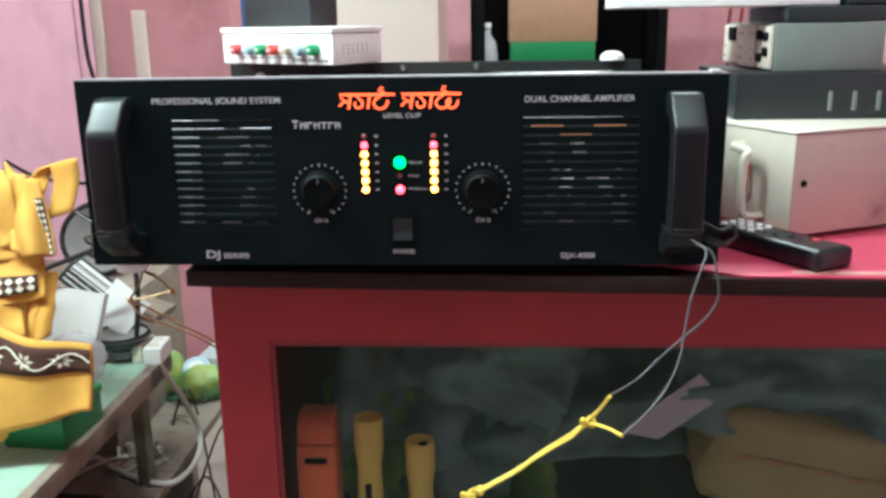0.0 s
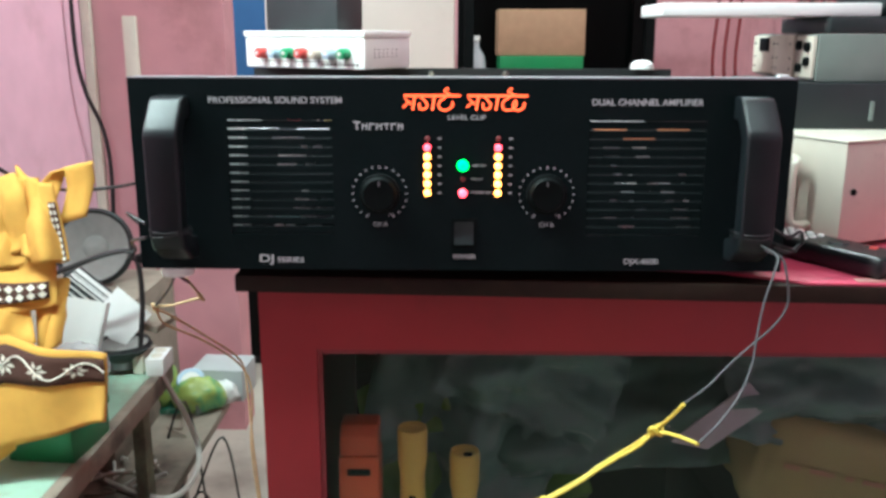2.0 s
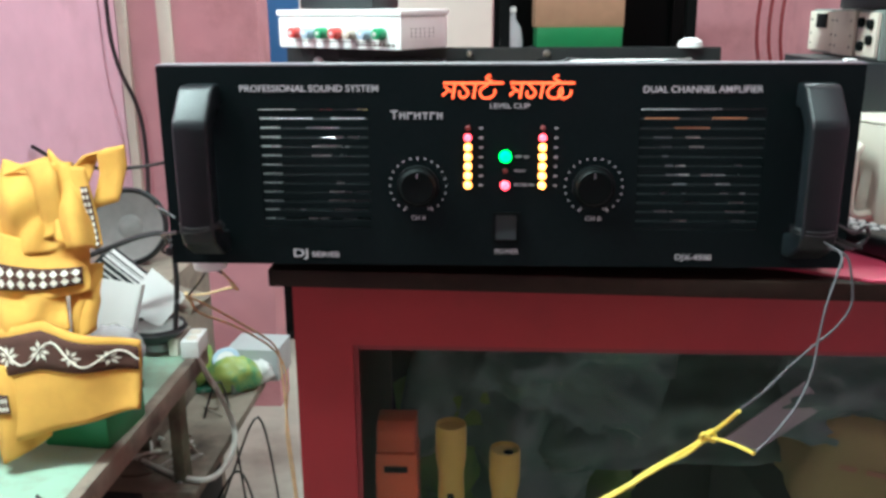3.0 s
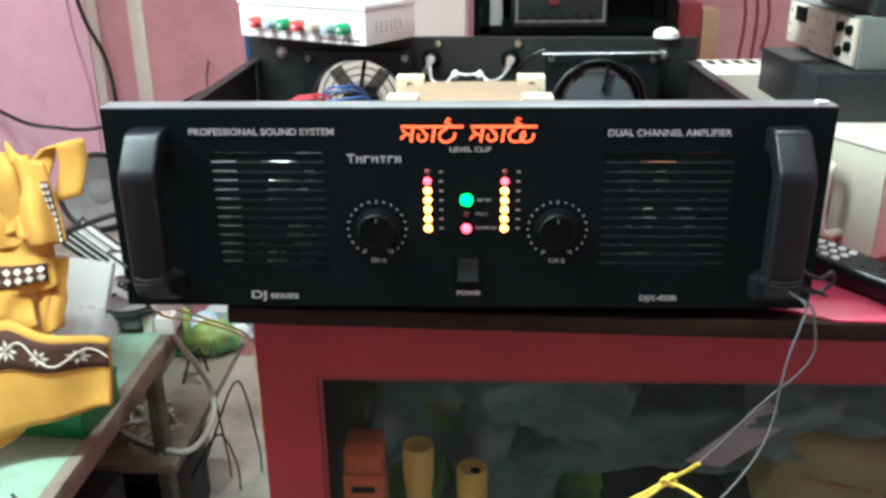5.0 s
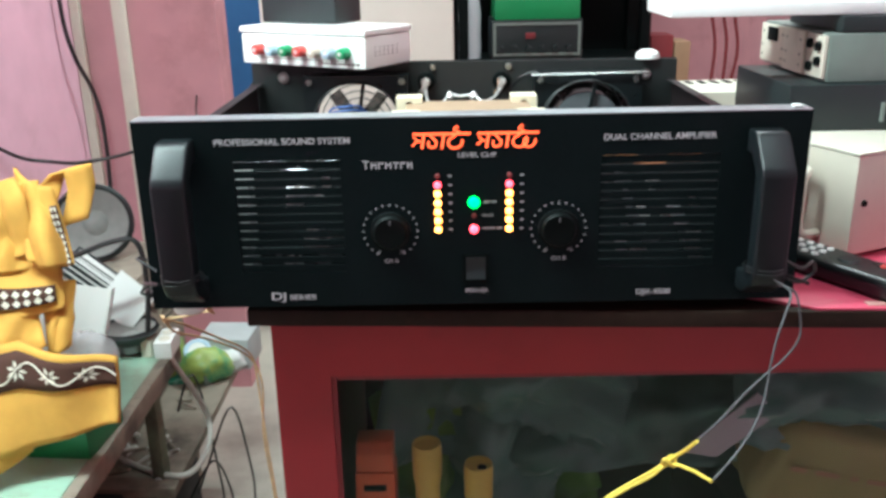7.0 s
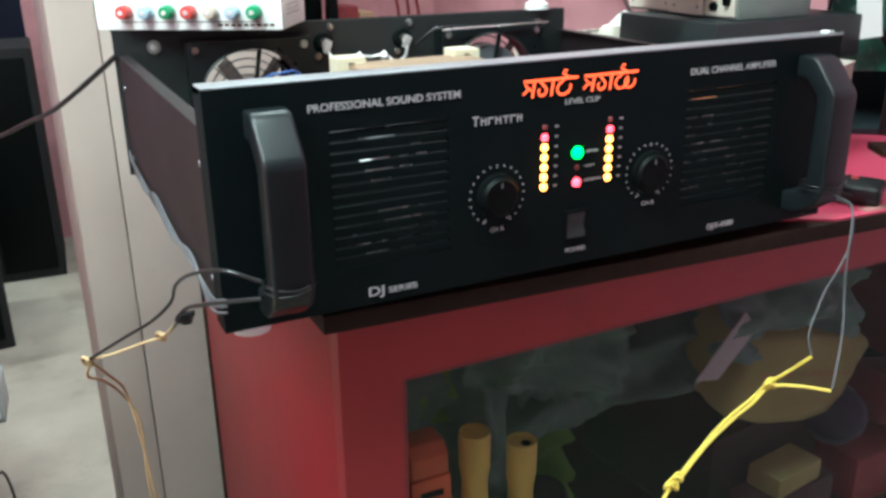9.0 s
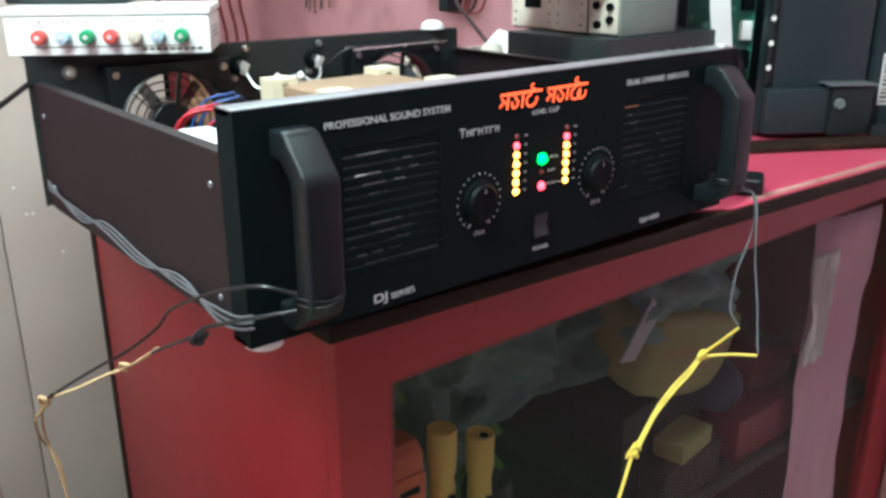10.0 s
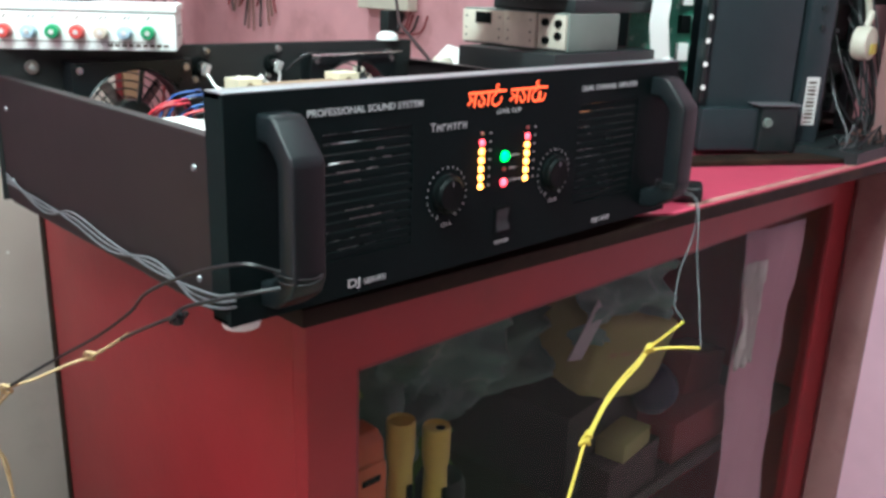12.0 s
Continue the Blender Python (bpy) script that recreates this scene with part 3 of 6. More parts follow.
build_dial(0.0640, 0.9015)


def build_handle(cx):
    out = [(0.0, 0.9735), (-0.014, 0.9735), (-0.0185, 0.9715), (-0.036, 0.9515), (-0.038, 0.947), (-0.038, 0.876), (-0.0335, 0.866), (-0.016, 0.8545), (0.0, 0.8530)]
    inn = [(0.0, 0.8695), (-0.010, 0.8700), (-0.0195, 0.8775), (-0.0215, 0.882), (-0.0215, 0.943), (-0.0195, 0.9475), (-0.010, 0.9565), (0.0, 0.957)]
    bm = extrude_profile(out + inn, cx - 0.0118, cx + 0.0118, bevel=0.0022)
    h = ap("rack_handle", bm, HANDLE, "thick black plastic carrying handle", smooth=45)
    return h


build_handle(-0.2085)
build_handle(0.2085)

# chassis: floor pan, two sides with folded lips, rear panel a little askew
YR, SKEW = 0.386, -3.0
ap("floor_pan", solid(-0.236, 0.236, 0.022, 0.385, ZB + 0.0005, ZB + 0.002), BLACK_IN)
for s in (-1, 1):
    bm = bmesh.new()
    xa, xb = sorted((s * 0.2365, s * 0.2345))
    back = YR - 0.003 + math.tan(radians(SKEW)) * s * 0.236
    box(bm, xa, xb, 0.0215, back, ZB + 0.0022, 0.9555)
    xa, xb = sorted((s * 0.2365, s * 0.2270))
    box(bm, xa, xb, 0.0215, back, 0.9556, 0.9570)
    side = ap("side_panel", bm, BLACK_SIDE, "black sheet steel side with a folded lip")
    for k, (y, z) in enumerate(((0.045, 0.935), (0.045, 0.862), (back - 0.02, 0.93), (back - 0.02, 0.865))):
        ap("screw", cyl(0.0024, 0.0020, 0.0012, Matrix.Translation((s * 0.2365, y, z)) @ Matrix.Rotation(radians(90 * s), 4, "Y"), seg=14), BRUSHED, parent=side)

REAR = Matrix.Translation((0, YR, 0)) @ Matrix.Rotation(radians(SKEW), 4, "Z")
FAN = ((-0.118, 0.908), (0.140, 0.908))


def rear_part(name, bm, material, label="", parent=None, smooth=35):
    bm.transform(REAR)
    return ap(name, bm, material, label, parent, smooth)


h = 0.058
rear = rear_part("rear_panel", plate(-0.240, 0.240, ZB, 0.9785, 0.0, 0.002, [(x - h, x + h, z - h, z + h) for x, z in FAN]), BLACK_IN, "black sheet steel rear panel with two fans")
rear_part("rear_lip", solid(-0.240, 0.240, 0.0025, 0.012, 0.9775, 0.9787), BLACK, parent=rear)
for x, z in FAN:
    ring = round_hole_plate(h + 0.001, 0.053, -0.022, 0.001)
    ring.transform(Matrix.Translation((x, 0, z)))
    fan = rear_part("cooling_fan", ring, RUBBER, "black square cooling fan", rear)
    guard = bmesh.new()
    for r in (0.014, 0.022, 0.030, 0.038, 0.046, 0.052):
        bmt = tube([(r * math.cos(a), 0.006, r * math.sin(a)) for a in [2 * math.pi * k / 28 for k in range(29)]], 0.0009, seg=6, smooth=1)
        me = bpy.data.meshes.new("tmp")
        bmt.to_mesh(me)
        bmt.free()
        guard.from_mesh(me)
        bpy.data.meshes.remove(me)
    for a in (45, 135):
        c, s = math.cos(radians(a)), math.sin(radians(a))
        box(guard, -0.055, 0.055, 0.0065, 0.0075, -0.0008, 0.0008, Matrix.Rotation(radians(a), 4, "Y"))
    guard.transform(Matrix.Translation((x, 0, z)))
    rear_part("finger_guard", guard, WIRE_GREY, "round grey wire guard", fan)
    hr, hub_paint = (0.021, RUBBER) if x < 0 else (0.038, HUB)
    hub = cyl(hr, hr, 0.018, Matrix.Translation((x, 0.001, z)) @ UP, bevel=0.002)
    rear_part("fan_hub", hub, hub_paint, parent=fan)
    rim = lathe([(0.0505, -0.001), (0.0528, 0.004), (0.0528, 0.020), (0.0505, 0.022)], Matrix.Translation((x, -0.001, z)) @ UP, seg=48)
    rear_part("fan_ring", rim, DARK_BOX, "round rim of the fan opening", fan)
    blades = bmesh.new()
    for k in range(5):
        vs = box(blades, 0.020, 0.047, -0.0006, 0.0006, -0.008, 0.008, Matrix.Rotation(radians(72 * k + 20), 4, "Y") @ Matrix.Rotation(radians(38), 4, "X"))
    blades.transform(Matrix.Translation((x, -0.010, z)))
    rear_part("fan_blade_set", blades, SMOKY, parent=fan)
    for k in range(3):
        strut = bmesh.new()
        box(strut, 0.018, 0.054, -0.0215, -0.0185, -0.002, 0.002, Matrix.Rotation(radians(120 * k + 40), 4, "Y"))
        strut.transform(Matrix.Translation((x, 0, z)))
        rear_part("fan_strut", strut, RUBBER, parent=fan)
    for u in (-0.052, 0.052):
        rear_part("fan_screw", cyl(0.004, 0.0035, 0.003, Matrix.Translation((x + u, -0.022, z + 0.052)) @ UP, seg=14), STEEL, parent=fan)
for x in (-0.204, 0.206):
    rear_part("washer", cyl(0.0065, 0.0060, 0.0015, Matrix.Translation((x, 0, 0.9625)) @ UP, seg=24), STEEL, parent=rear)
    rear_part("screw_head", cyl(0.0032, 0.0026, 0.003, Matrix.Translation((x, -0.0012, 0.9625)) @ UP, seg=16), TIN, parent=rear)
for x in (-0.040, 0.045):
    post = rear_part("binding_post", cyl(0.0105, 0.0100, 0.004, Matrix.Translation((x, 0, 0.957)) @ UP, bevel=0.001), KNOB, "black terminal with soldered tin lug", rear)
    rear_part("nut", cyl(0.0055, 0.0055, 0.009, Matrix.Translation((x, -0.004, 0.957)) @ UP, seg=6), STEEL, parent=post)
    rear_part("solder_lug", solid(-0.003, 0.003, -0.018, -0.012, -0.007, 0.006, bevel=0.0012, m=Matrix.Translation((x, 0, 0.955)) @ Matrix.Rotation(0.4, 4, "Y")), TIN, parent=post)
    rear_part("screw_head", cyl(0.004, 0.003, 0.003, Matrix.Translation((x + 0.008, 0, 0.9725)) @ UP, seg=14), STEEL, parent=rear)
    rear_part("screw_head", cyl(0.004, 0.003, 0.003, Matrix.Translation((x - 0.006, 0, 0.944)) @ UP, seg=14), STEEL, parent=rear)
rear_part("link_wire", tube([(-0.04, -0.016, 0.951), (-0.036, -0.03, 0.938), (-0.022, -0.035, 0.937), (-0.012, -0.03, 0.945), (0.0, -0.03, 0.944), (0.014, -0.03, 0.945), (0.024, -0.035, 0.939), (0.036, -0.03, 0.942), (0.045, -0.016, 0.951)], 0.0016), TIN, "tinned bare wire", rear)
for x in (-0.012, 0.014):
    rear_part("solder_blob", lathe([(0.0005, -0.005), (0.004, -0.003), (0.0048, 0), (0.003, 0.004), (0.0004, 0.006)], Matrix.Translation((x, -0.03, 0.944)), seg=12), TIN, parent=rear)
rear_part("support_rod", tube([(0.078, -0.03, 0.966), (0.14, -0.028, 0.9665), (0.205, -0.026, 0.967)], 0.0014), STEEL, "thin steel rod", rear)
rear_part("black_lead", tube([(0.056, -0.012, 0.95), (0.066, -0.02, 0.962), (0.078, -0.024, 0.968), (0.088, -0.02, 0.962), (0.09, -0.02, 0.93), (0.088, -0.02, 0.90)], 0.0016), WIRE, parent=rear)

# transformer between the fans
tr = ap("transformer", solid(-0.058, 0.066, 0.185, 0.285, 0.855, 0.951, bevel=0.002), PAPER_WRAP, "paper wrapped transformer with pale corner clamps")
for x in (-0.068, 0.048):
    for y in (0.172, 0.268):
        ap("clamp", plate(x, x + 0.026, 0.935, 0.957, y, y + 0.024, [(x + 0.010, x + 0.016, 0.950, 0.953)]), CLAMP, parent=tr)
ap("winding", solid(-0.045, 0.052, 0.176, 0.294, 0.87, 0.945, bevel=0.012, segments=4), COPPER, "copper winding", tr)
ap("foot_bolt", cyl(0.003, 0.003, 0.02, Matrix.Translation((-0.075, 0.2, 0.845)), seg=10), STEEL, parent=tr)

# boards, sinks and wiring near the front
ap("heat_sink", solid(0.085, 0.195, 0.10, 0.20, 0.85, 0.935, bevel=0.001), BRUSHED, "ribbed aluminium heat sink")
ap("relay", solid(0.12, 0.165, 0.15, 0.175, 0.936, 0.952, bevel=0.002), WHITE_PLASTIC, "white plastic relay")
ap("circuit_board", solid(-0.195, -0.085, 0.06, 0.26, 0.868, 0.870), DARK_BOX, "dark circuit board with parts")
strip = ap("heat_sink_strip", solid(-0.214, -0.192, 0.040, 0.14, 0.845, 0.951, bevel=0.001), WHITE_PLASTIC, "pale grey heat sink strip with fins")
for k in range(7):
    ap("fin", solid(-0.1918, -0.174, 0.045 + 0.013 * k, 0.052 + 0.013 * k, 0.85, 0.949), WHITE_PLASTIC, parent=strip)
ap("capacitor", cyl(0.011, 0.011, 0.035, Matrix.Translation((-0.165, 0.10, 0.90)), bevel=0.002), KNOB, "black electrolytic capacitor")
ap("capacitor", cyl(0.011, 0.011, 0.035, Matrix.Translation((-0.165, 0.13, 0.90)), bevel=0.002), KNOB, "black electrolytic capacitor")
ap("capacitor", cyl(0.009, 0.009, 0.028, Matrix.Translation((-0.115, 0.09, 0.90)), bevel=0.002), OFF_WHITE, "pale capacitor")
ap("terminal_block", solid(-0.09, -0.05, 0.055, 0.075, 0.945, 0.957, bevel=0.002), WHITE_PLASTIC, "white terminal block")
rng = random.Random(11)
for material, n, name in ((RED_WIRE, 4, "red_wire"), (BLUE_WIRE, 4, "blue_wire"), (YELLOW_WIRE, 3, "yellow_wire"), (WIRE, 3, "black_wire")):
    for k in range(n):
        x = {"red_wire": -0.145, "blue_wire": -0.110, "yellow_wire": -0.10, "black_wire": -0.125}[name] + rng.uniform(-0.01, 0.01)
        y = rng.uniform(0.21, 0.27) - (0.06 if name == "yellow_wire" else 0)
        top = {"red_wire": 0.944, "blue_wire": 0.947, "yellow_wire": 0.950, "black_wire": 0.942}[name] + rng.uniform(-0.004, 0.004)
        ap(name, tube([(x - 0.03, y + 0.02, 0.90), (x - 0.018, y, top - 0.008), (x, y - 0.01, top), (x + 0.018, y + 0.005, top - 0.006), (x + 0.04, y + 0.03, 0.90)], 0.0011), material)
# aluminium, copper and white pieces behind the vents, bent up to imitate glints
def build_vent_inside(x0, x1, seed, heavy, top_material):
    rng = random.Random(seed)
    # dark bar added so that the slots look unlit between the glints
    sink = ap("vent_backing_bar", solid(x0 - 0.002, min(x1 + 0.065, 0.230), 0.070, 0.074, 0.848, 0.944), DARK_BOX, "black backing bar with bent bright tabs standing in for glints")
    for k in range(18):
        u = rng.random() ** heavy
        x = x0 + (x1 - x0) * (0.06 + 0.86 * u)
        w, h = rng.uniform(0.003, 0.013), rng.uniform(0.006, 0.022)
        m = Matrix.Translation((x, rng.uniform(0.014, 0.030), rng.uniform(0.868, 0.936))) @ Matrix.Rotation(radians(rng.uniform(-62, -38)), 4, "X") @ Matrix.Rotation(radians(rng.uniform(-14, 14)), 4, "Y")
        ap("fin", solid(-w / 2, w / 2, -0.0005, 0.0005, -h / 2, h / 2, m=m), (WHITE_PLASTIC, TIN, WHITE_PLASTIC, BRUSHED)[k % 4] if seed == 4 else (TIN, BRUSHED, WHITE_PLASTIC, BRUSHED)[k % 4], parent=sink)
    for k in range(3):
        x = x0 + (x1 - x0) * (0.05 + 0.28 * k + rng.uniform(0, 0.08))
        m = Matrix.Translation((x + 0.012, 0.026, 0.947 - 0.006 * (k % 2))) @ Matrix.Rotation(radians(-52), 4, "X")
        ap("copper_strap", solid(-0.012, 0.012, -0.0005, 0.0005, -0.004, 0.004, m=m), top_material, parent=sink)


build_vent_inside(-0.171, -0.094, 4, 0.45, BRUSHED)
build_vent_inside(0.094, 0.179, 8, 0.6, COPPER)
# feet
for x in (-0.150, 0.215):
    for y in (0.05, 0.34):
        ap("foot", cyl(0.009, 0.008, 0.0076, Matrix.Translation((x, y, 0.8353)), seg=20), RUBBER)
ap("foot", cyl(0.012, 0.015, 0.010, Matrix.Translation((-0.221, 0.022, 0.833)), seg=24, bevel=0.002), WHITE_PLASTIC, "white plastic foot hanging free of the table")
# tiny white block set on the corner as its glint
ap("corner_glint", solid(0.229, 0.236, 0.004, 0.011, 0.9864, 0.9882, bevel=0.0006), PAPER, "small white piece standing in for a glint")


# ---- equipment at the far end of the table ----
def build_supply():
    m = Matrix.Translation((0.326, 0.100, 0.8356)) @ Matrix.Rotation(math.atan2(0.42, 0.907), 4, "Z")
    t = thing("bench_power_supply", "beige metal bench power supply with a wire handle, on the table", "power supply", at=m)
    part("case", solid(0, 0.15, 0, 0.17, 0.004, 0.092, bevel=0.002), BEIGE, t)
    part("lid", solid(-0.001, 0.151, -0.001, 0.171, 0.0925, 0.0945, bevel=0.0006), OFF_WHITE, t, "dusty folded top sheet")
    part("handle", tube([(0, 0.035, 0.016), (-0.016, 0.035, 0.017), (-0.022, 0.036, 0.026), (-0.022, 0.036, 0.066), (-0.016, 0.038, 0.074), (-0.012, 0.062, 0.076), (0, 0.064, 0.076)], 0.004), OFF_WHITE, t, "bent cream wire handle")
    k = part("knob", cyl(0.011, 0.010, 0.016, Matrix.Translation((0, 0.100, 0.052)) @ Matrix.Rotation(radians(-90), 4, "Y"), bevel=0.002), BRUSHED, t, "grey ribbed knob")
    part("cap", cyl(0.008, 0.007, 0.002, Matrix.Translation((-0.016, 0.100, 0.052)) @ Matrix.Rotation(radians(-90), 4, "Y")), KNOB, k)
    part("red_lead", tube([(-0.002, 0.052, 0.060), (-0.006, 0.05, 0.048), (-0.004, 0.052, 0.036), (-0.002, 0.06, 0.030)], 0.0016), RED_WIRE, t)
    part("screw", cyl(0.003, 0.0025, 0.002, Matrix.Translation((0.012, -0.0, 0.05)) @ UP, seg=12), KNOB, t)
    for x in (0.012, 0.138):
        for y in (0.012, 0.158):
            part("foot", cyl(0.006, 0.006, 0.004, Matrix.Translation((x, y, 0)), seg=14), RUBBER, t)


build_supply()


def build_dark_case():
    t = thing("dark_equipment_case", "dark grey metal equipment case with slots, lying on the power supply", "equipment case", at=pose(0.299, 0.194, 0.9302))
    part("case", solid(0, 0.205, 0, 0.155, 0, 0.043, bevel=0.002), DARK_BOX, t)
    for k in range(5):
        part("slot", solid(0.085 + 0.022 * k, 0.089 + 0.022 * k, -0.0012, 0.001, 0.008, 0.026, bevel=0.0005, segments=1), GREYGREEN, t)
    part("lead", tube([(0.205, 0.05, 0.03), (0.235, 0.02, 0.028), (0.255, 0.0, 0.008), (0.262, -0.005, -0.03), (0.262, -0.004, -0.0935)], 0.006), WIRE, t, "thick black lead curving down")


build_dark_case()


def build_receiver():
    t = thing("open_receiver_box", "beige and grey receiver box with socket plates on the dark case", "receiver", at=pose(0.335, 0.205, 0.9737))
    part("case", solid(0, 0.10, 0, 0.172, 0, 0.044, bevel=0.0015), GREYGREEN, t)
    a = part("socket_plate", solid(-0.004, -0.0005, 0.100, 0.170, 0.003, 0.042, bevel=0.0008), OFF_WHITE, t)
    b = part("socket_plate", solid(-0.006, -0.0005, 0.046, 0.098, 0.002, 0.043, bevel=0.0008), OFF_WHITE, t)
    c = part("socket_plate", solid(-0.004, -0.0005, 0.002, 0.044, 0.003, 0.042, bevel=0.0008), BEIGE, t)
    part("socket", solid(-0.006, -0.004, 0.120, 0.146, 0.026, 0.040, bevel=0.0006), KNOB, a, "black mains inlet")
    for y, z in ((0.012, 0.032), (0.032, 0.033), (0.012, 0.018), (0.030, 0.012)):
        part("socket", lathe([(0.0045, 0), (0.0045, 0.004), (0.0028, 0.004), (0.0026, 0.001), (0.0001, 0.001)], Matrix.Translation((-0.0038, y, z)) @ Matrix.Rotation(radians(-90), 4, "Y"), seg=16), KNOB, c)
    for parent, y in ((a, 0.106), (a, 0.163), (b, 0.054), (b, 0.090)):
        for z in (0.010, 0.020, 0.034):
            part("hole", cyl(0.0013, 0.0013, 0.0004, Matrix.Translation((-0.0058 if parent is b else -0.0040, y, z)) @ Matrix.Rotation(radians(-90), 4, "Y"), seg=10), KNOB, parent)
    return t


build_receiver()


def build_tray():
    t = thing("white_flat_panel", "thin white panel resting on the receiver, black behind", "panel", at=pose(0.190, 0.215, 1.0338))
    part("board", solid(0, 0.205, 0, 0.10, 0, 0.012, bevel=0.002), WHITE_PLASTIC, t)


build_tray()
whole("set_top_box", solid(0, 0.20, 0, 0.13, 0, 0.0152, bevel=0.003), DARK_BOX, "flat black plastic box lying on the receiver", "box", at=pose(0.345, 0.206, 1.0182))
whole("set_top_box", solid(0, 0.14, 0, 0.13, 0, 0.05, bevel=0.004), DARK_BOX, "black plastic box stacked on a flat one", "box", at=pose(0.400, 0.206, 1.0337))

# white slotted box behind the amplifier
def build_vent_box():
    t = thing("vented_box", "white metal box with slots along its top edge", "metal box", at=pose(0.258, 0.405, 0.8354, 0, 0, 3))
    part("case", solid(0, 0.16, 0, 0.10, 0, 0.100, bevel=0.002), OFF_WHITE, t)
    for k in range(9):
        part("slot", solid(0.010 + 0.016 * k, 0.018 + 0.016 * k, 0.066, 0.088, 0.1002, 0.1008), KNOB, t)
    return t


build_vent_box()
bm = bmesh.new()
bmesh.ops.create_grid(bm, x_segments=8, y_segments=8, size=0.5)
for v in bm.verts:
    v.co = Vector((v.co.x * 0.06, v.co.y * 0.05, 0.010 * math.sin(2.5 * v.co.x) + 0.008 * v.co.y + 0.012 * (v.co.x + 0.5)))
bmesh.ops.solidify(bm, geom=bm.faces[:], thickness=0.0006)
whole("crumpled_paper", bm, PAPER, "crumpled scrap of white paper on the slotted box", "paper", at=pose(0.372, 0.432, 0.9375, 4, 4, 20))


def build_remote():
    m = Matrix.Translation((0.303, 0.062, 0.8356)) @ Matrix.Rotation(math.atan2(-0.106, 0.062), 4, "Z")
    t = thing("remote_control", "black remote control with white buttons on the red table", "remote", at=m)
    part("body", solid(-0.060, 0.060, -0.020, 0.020, 0, 0.017, bevel=0.006, segments=4), RUBBER, t)
    button = mesh_of("button", cyl(0.0032, 0.0028, 0.0014, seg=12), WHITE_PLASTIC, 40)
    for i in range(4):
        for j in range(3):
            part("button", button, None, t, at=Matrix.Translation((-0.047 + 0.010 * i, -0.010 + 0.010 * j, 0.0170)))
    part("button", cyl(0.009, 0.008, 0.0014, Matrix.Translation((0.008, 0, 0.017))), DARK_BOX, t, "round dark pad")
    part("button", cyl(0.0035, 0.003, 0.0014, Matrix.Translation((0.034, 0.008, 0.017)), seg=14), KNOB_RED, t, "small red button")


build_remote()


def build_tower():
    """An open computer case, lying side towards the table's front."""
    d = Vector((0.122, -0.084, 0)).normalized()
    m = Matrix.Translation((0.530, 0.190, 0.8356)) @ Matrix.Rotation(math.atan2(d.y, d.x), 4, "Z")
    t = thing("computer_tower", "open charcoal computer tower with bare green circuit board, standing on table", "computer", at=m)
    part("side_panel", solid(0.045, 0.185, 0.0, 0.015, 0.004, 0.39, bevel=0.004), TOWER, t)
    part("back_case", solid(-0.02, 0.19, 0.14, 0.150, 0.0, 0.39, bevel=0.003), TOWER, t)
    part("case_floor", solid(-0.02, 0.19, 0.0165, 0.139, 0.0, 0.006), TOWER, t)
    f = part("front_bezel", solid(0.191, 0.228, -0.006, 0.15, 0.0, 0.40, bevel=0.004), TOWER, t)
    for k in range(7):
        part("bay_catch", cyl(0.004, 0.004, 0.003, Matrix.Translation((0.210, -0.006, 0.17 + 0.025 * k)) @ UP, seg=14), DARK_BOX, f)
    lab = part("label", solid(0.200, 0.219, -0.0072, -0.0062, 0.040, 0.105), PAPER, f, "white barcode label")
    for k in range(11):
        part("bar", solid(0.2025, 0.2145, -0.0077, -0.0073, 0.0435 + 0.0053 * k, 0.0435 + 0.0053 * k + (0.0028 if k % 3 else 0.0016)), INK, lab)
    b = part("drive_cage", solid(0.046, 0.128, -0.022, -0.001, 0.008, 0.064, bevel=0.003), TOWER, t)
    part("end_block", solid(0.129, 0.182, -0.028, -0.001, 0.006, 0.068, bevel=0.003), DARK_BOX, b)
    part("latch", cyl(0.007, 0.006, 0.004, Matrix.Translation((0.138, -0.028, 0.046)) @ UP, seg=18), GREYGREEN, b)
    part("cage_lid", solid(0.122, 0.184, -0.032, 0.0, 0.0685, 0.0705, bevel=0.0008), BRUSHED, b)
    part("motherboard", solid(-0.045, 0.043, 0.032, 0.036, 0.07, 0.36), PCB, t, "bare green circuit board")
    for k in range(6):
        part("connector", solid(0.022, 0.036, 0.020, 0.0315, 0.085 + 0.036 * k, 0.108 + 0.036 * k, bevel=0.001), WHITE_PLASTIC if k % 2 else KNOB, t)
    part("edge_rail", solid(0.0445, 0.050, -0.012, -0.001, 0.07, 0.36, bevel=0.001), DARK_BOX, t)
    for k in range(8):
        part("rail_hole", cyl(0.0035, 0.0035, 0.0012, Matrix.Translation((0.047, -0.0125, 0.09 + 0.03 * k)) @ UP, seg=12), WHITE_PLASTIC, t)
    rib = bmesh.new()
    line = [(0.016, 0.030, 0.36), (0.012, 0.018, 0.30), (-0.004, 0.004, 0.262), (-0.030, -0.006, 0.22), (-0.036, -0.012, 0.17), (-0.026, -0.010, 0.11)]
    pairs = [(rib.verts.new((x, y, z)), rib.verts.new((x + 0.024, y - 0.003, z + 0.004))) for x, y, z in line]
    for a, b in zip(pairs, pairs[1:]):
        rib.faces.new((a[0], a[1], b[1], b[0]))
    bmesh.ops.subdivide_edges(rib, edges=rib.edges[:], cuts=3, use_grid_fill=True, smooth=0.6)
    bmesh.ops.solidify(rib, geom=rib.faces[:], thickness=0.0012)
    part("ribbon_cable", rib, PAPER, t, "wide flat white ribbon cable", smooth=60)
    part("sticker", solid(0.062, 0.070, -0.0008, -0.0002, 0.215, 0.237), PAPER, t)


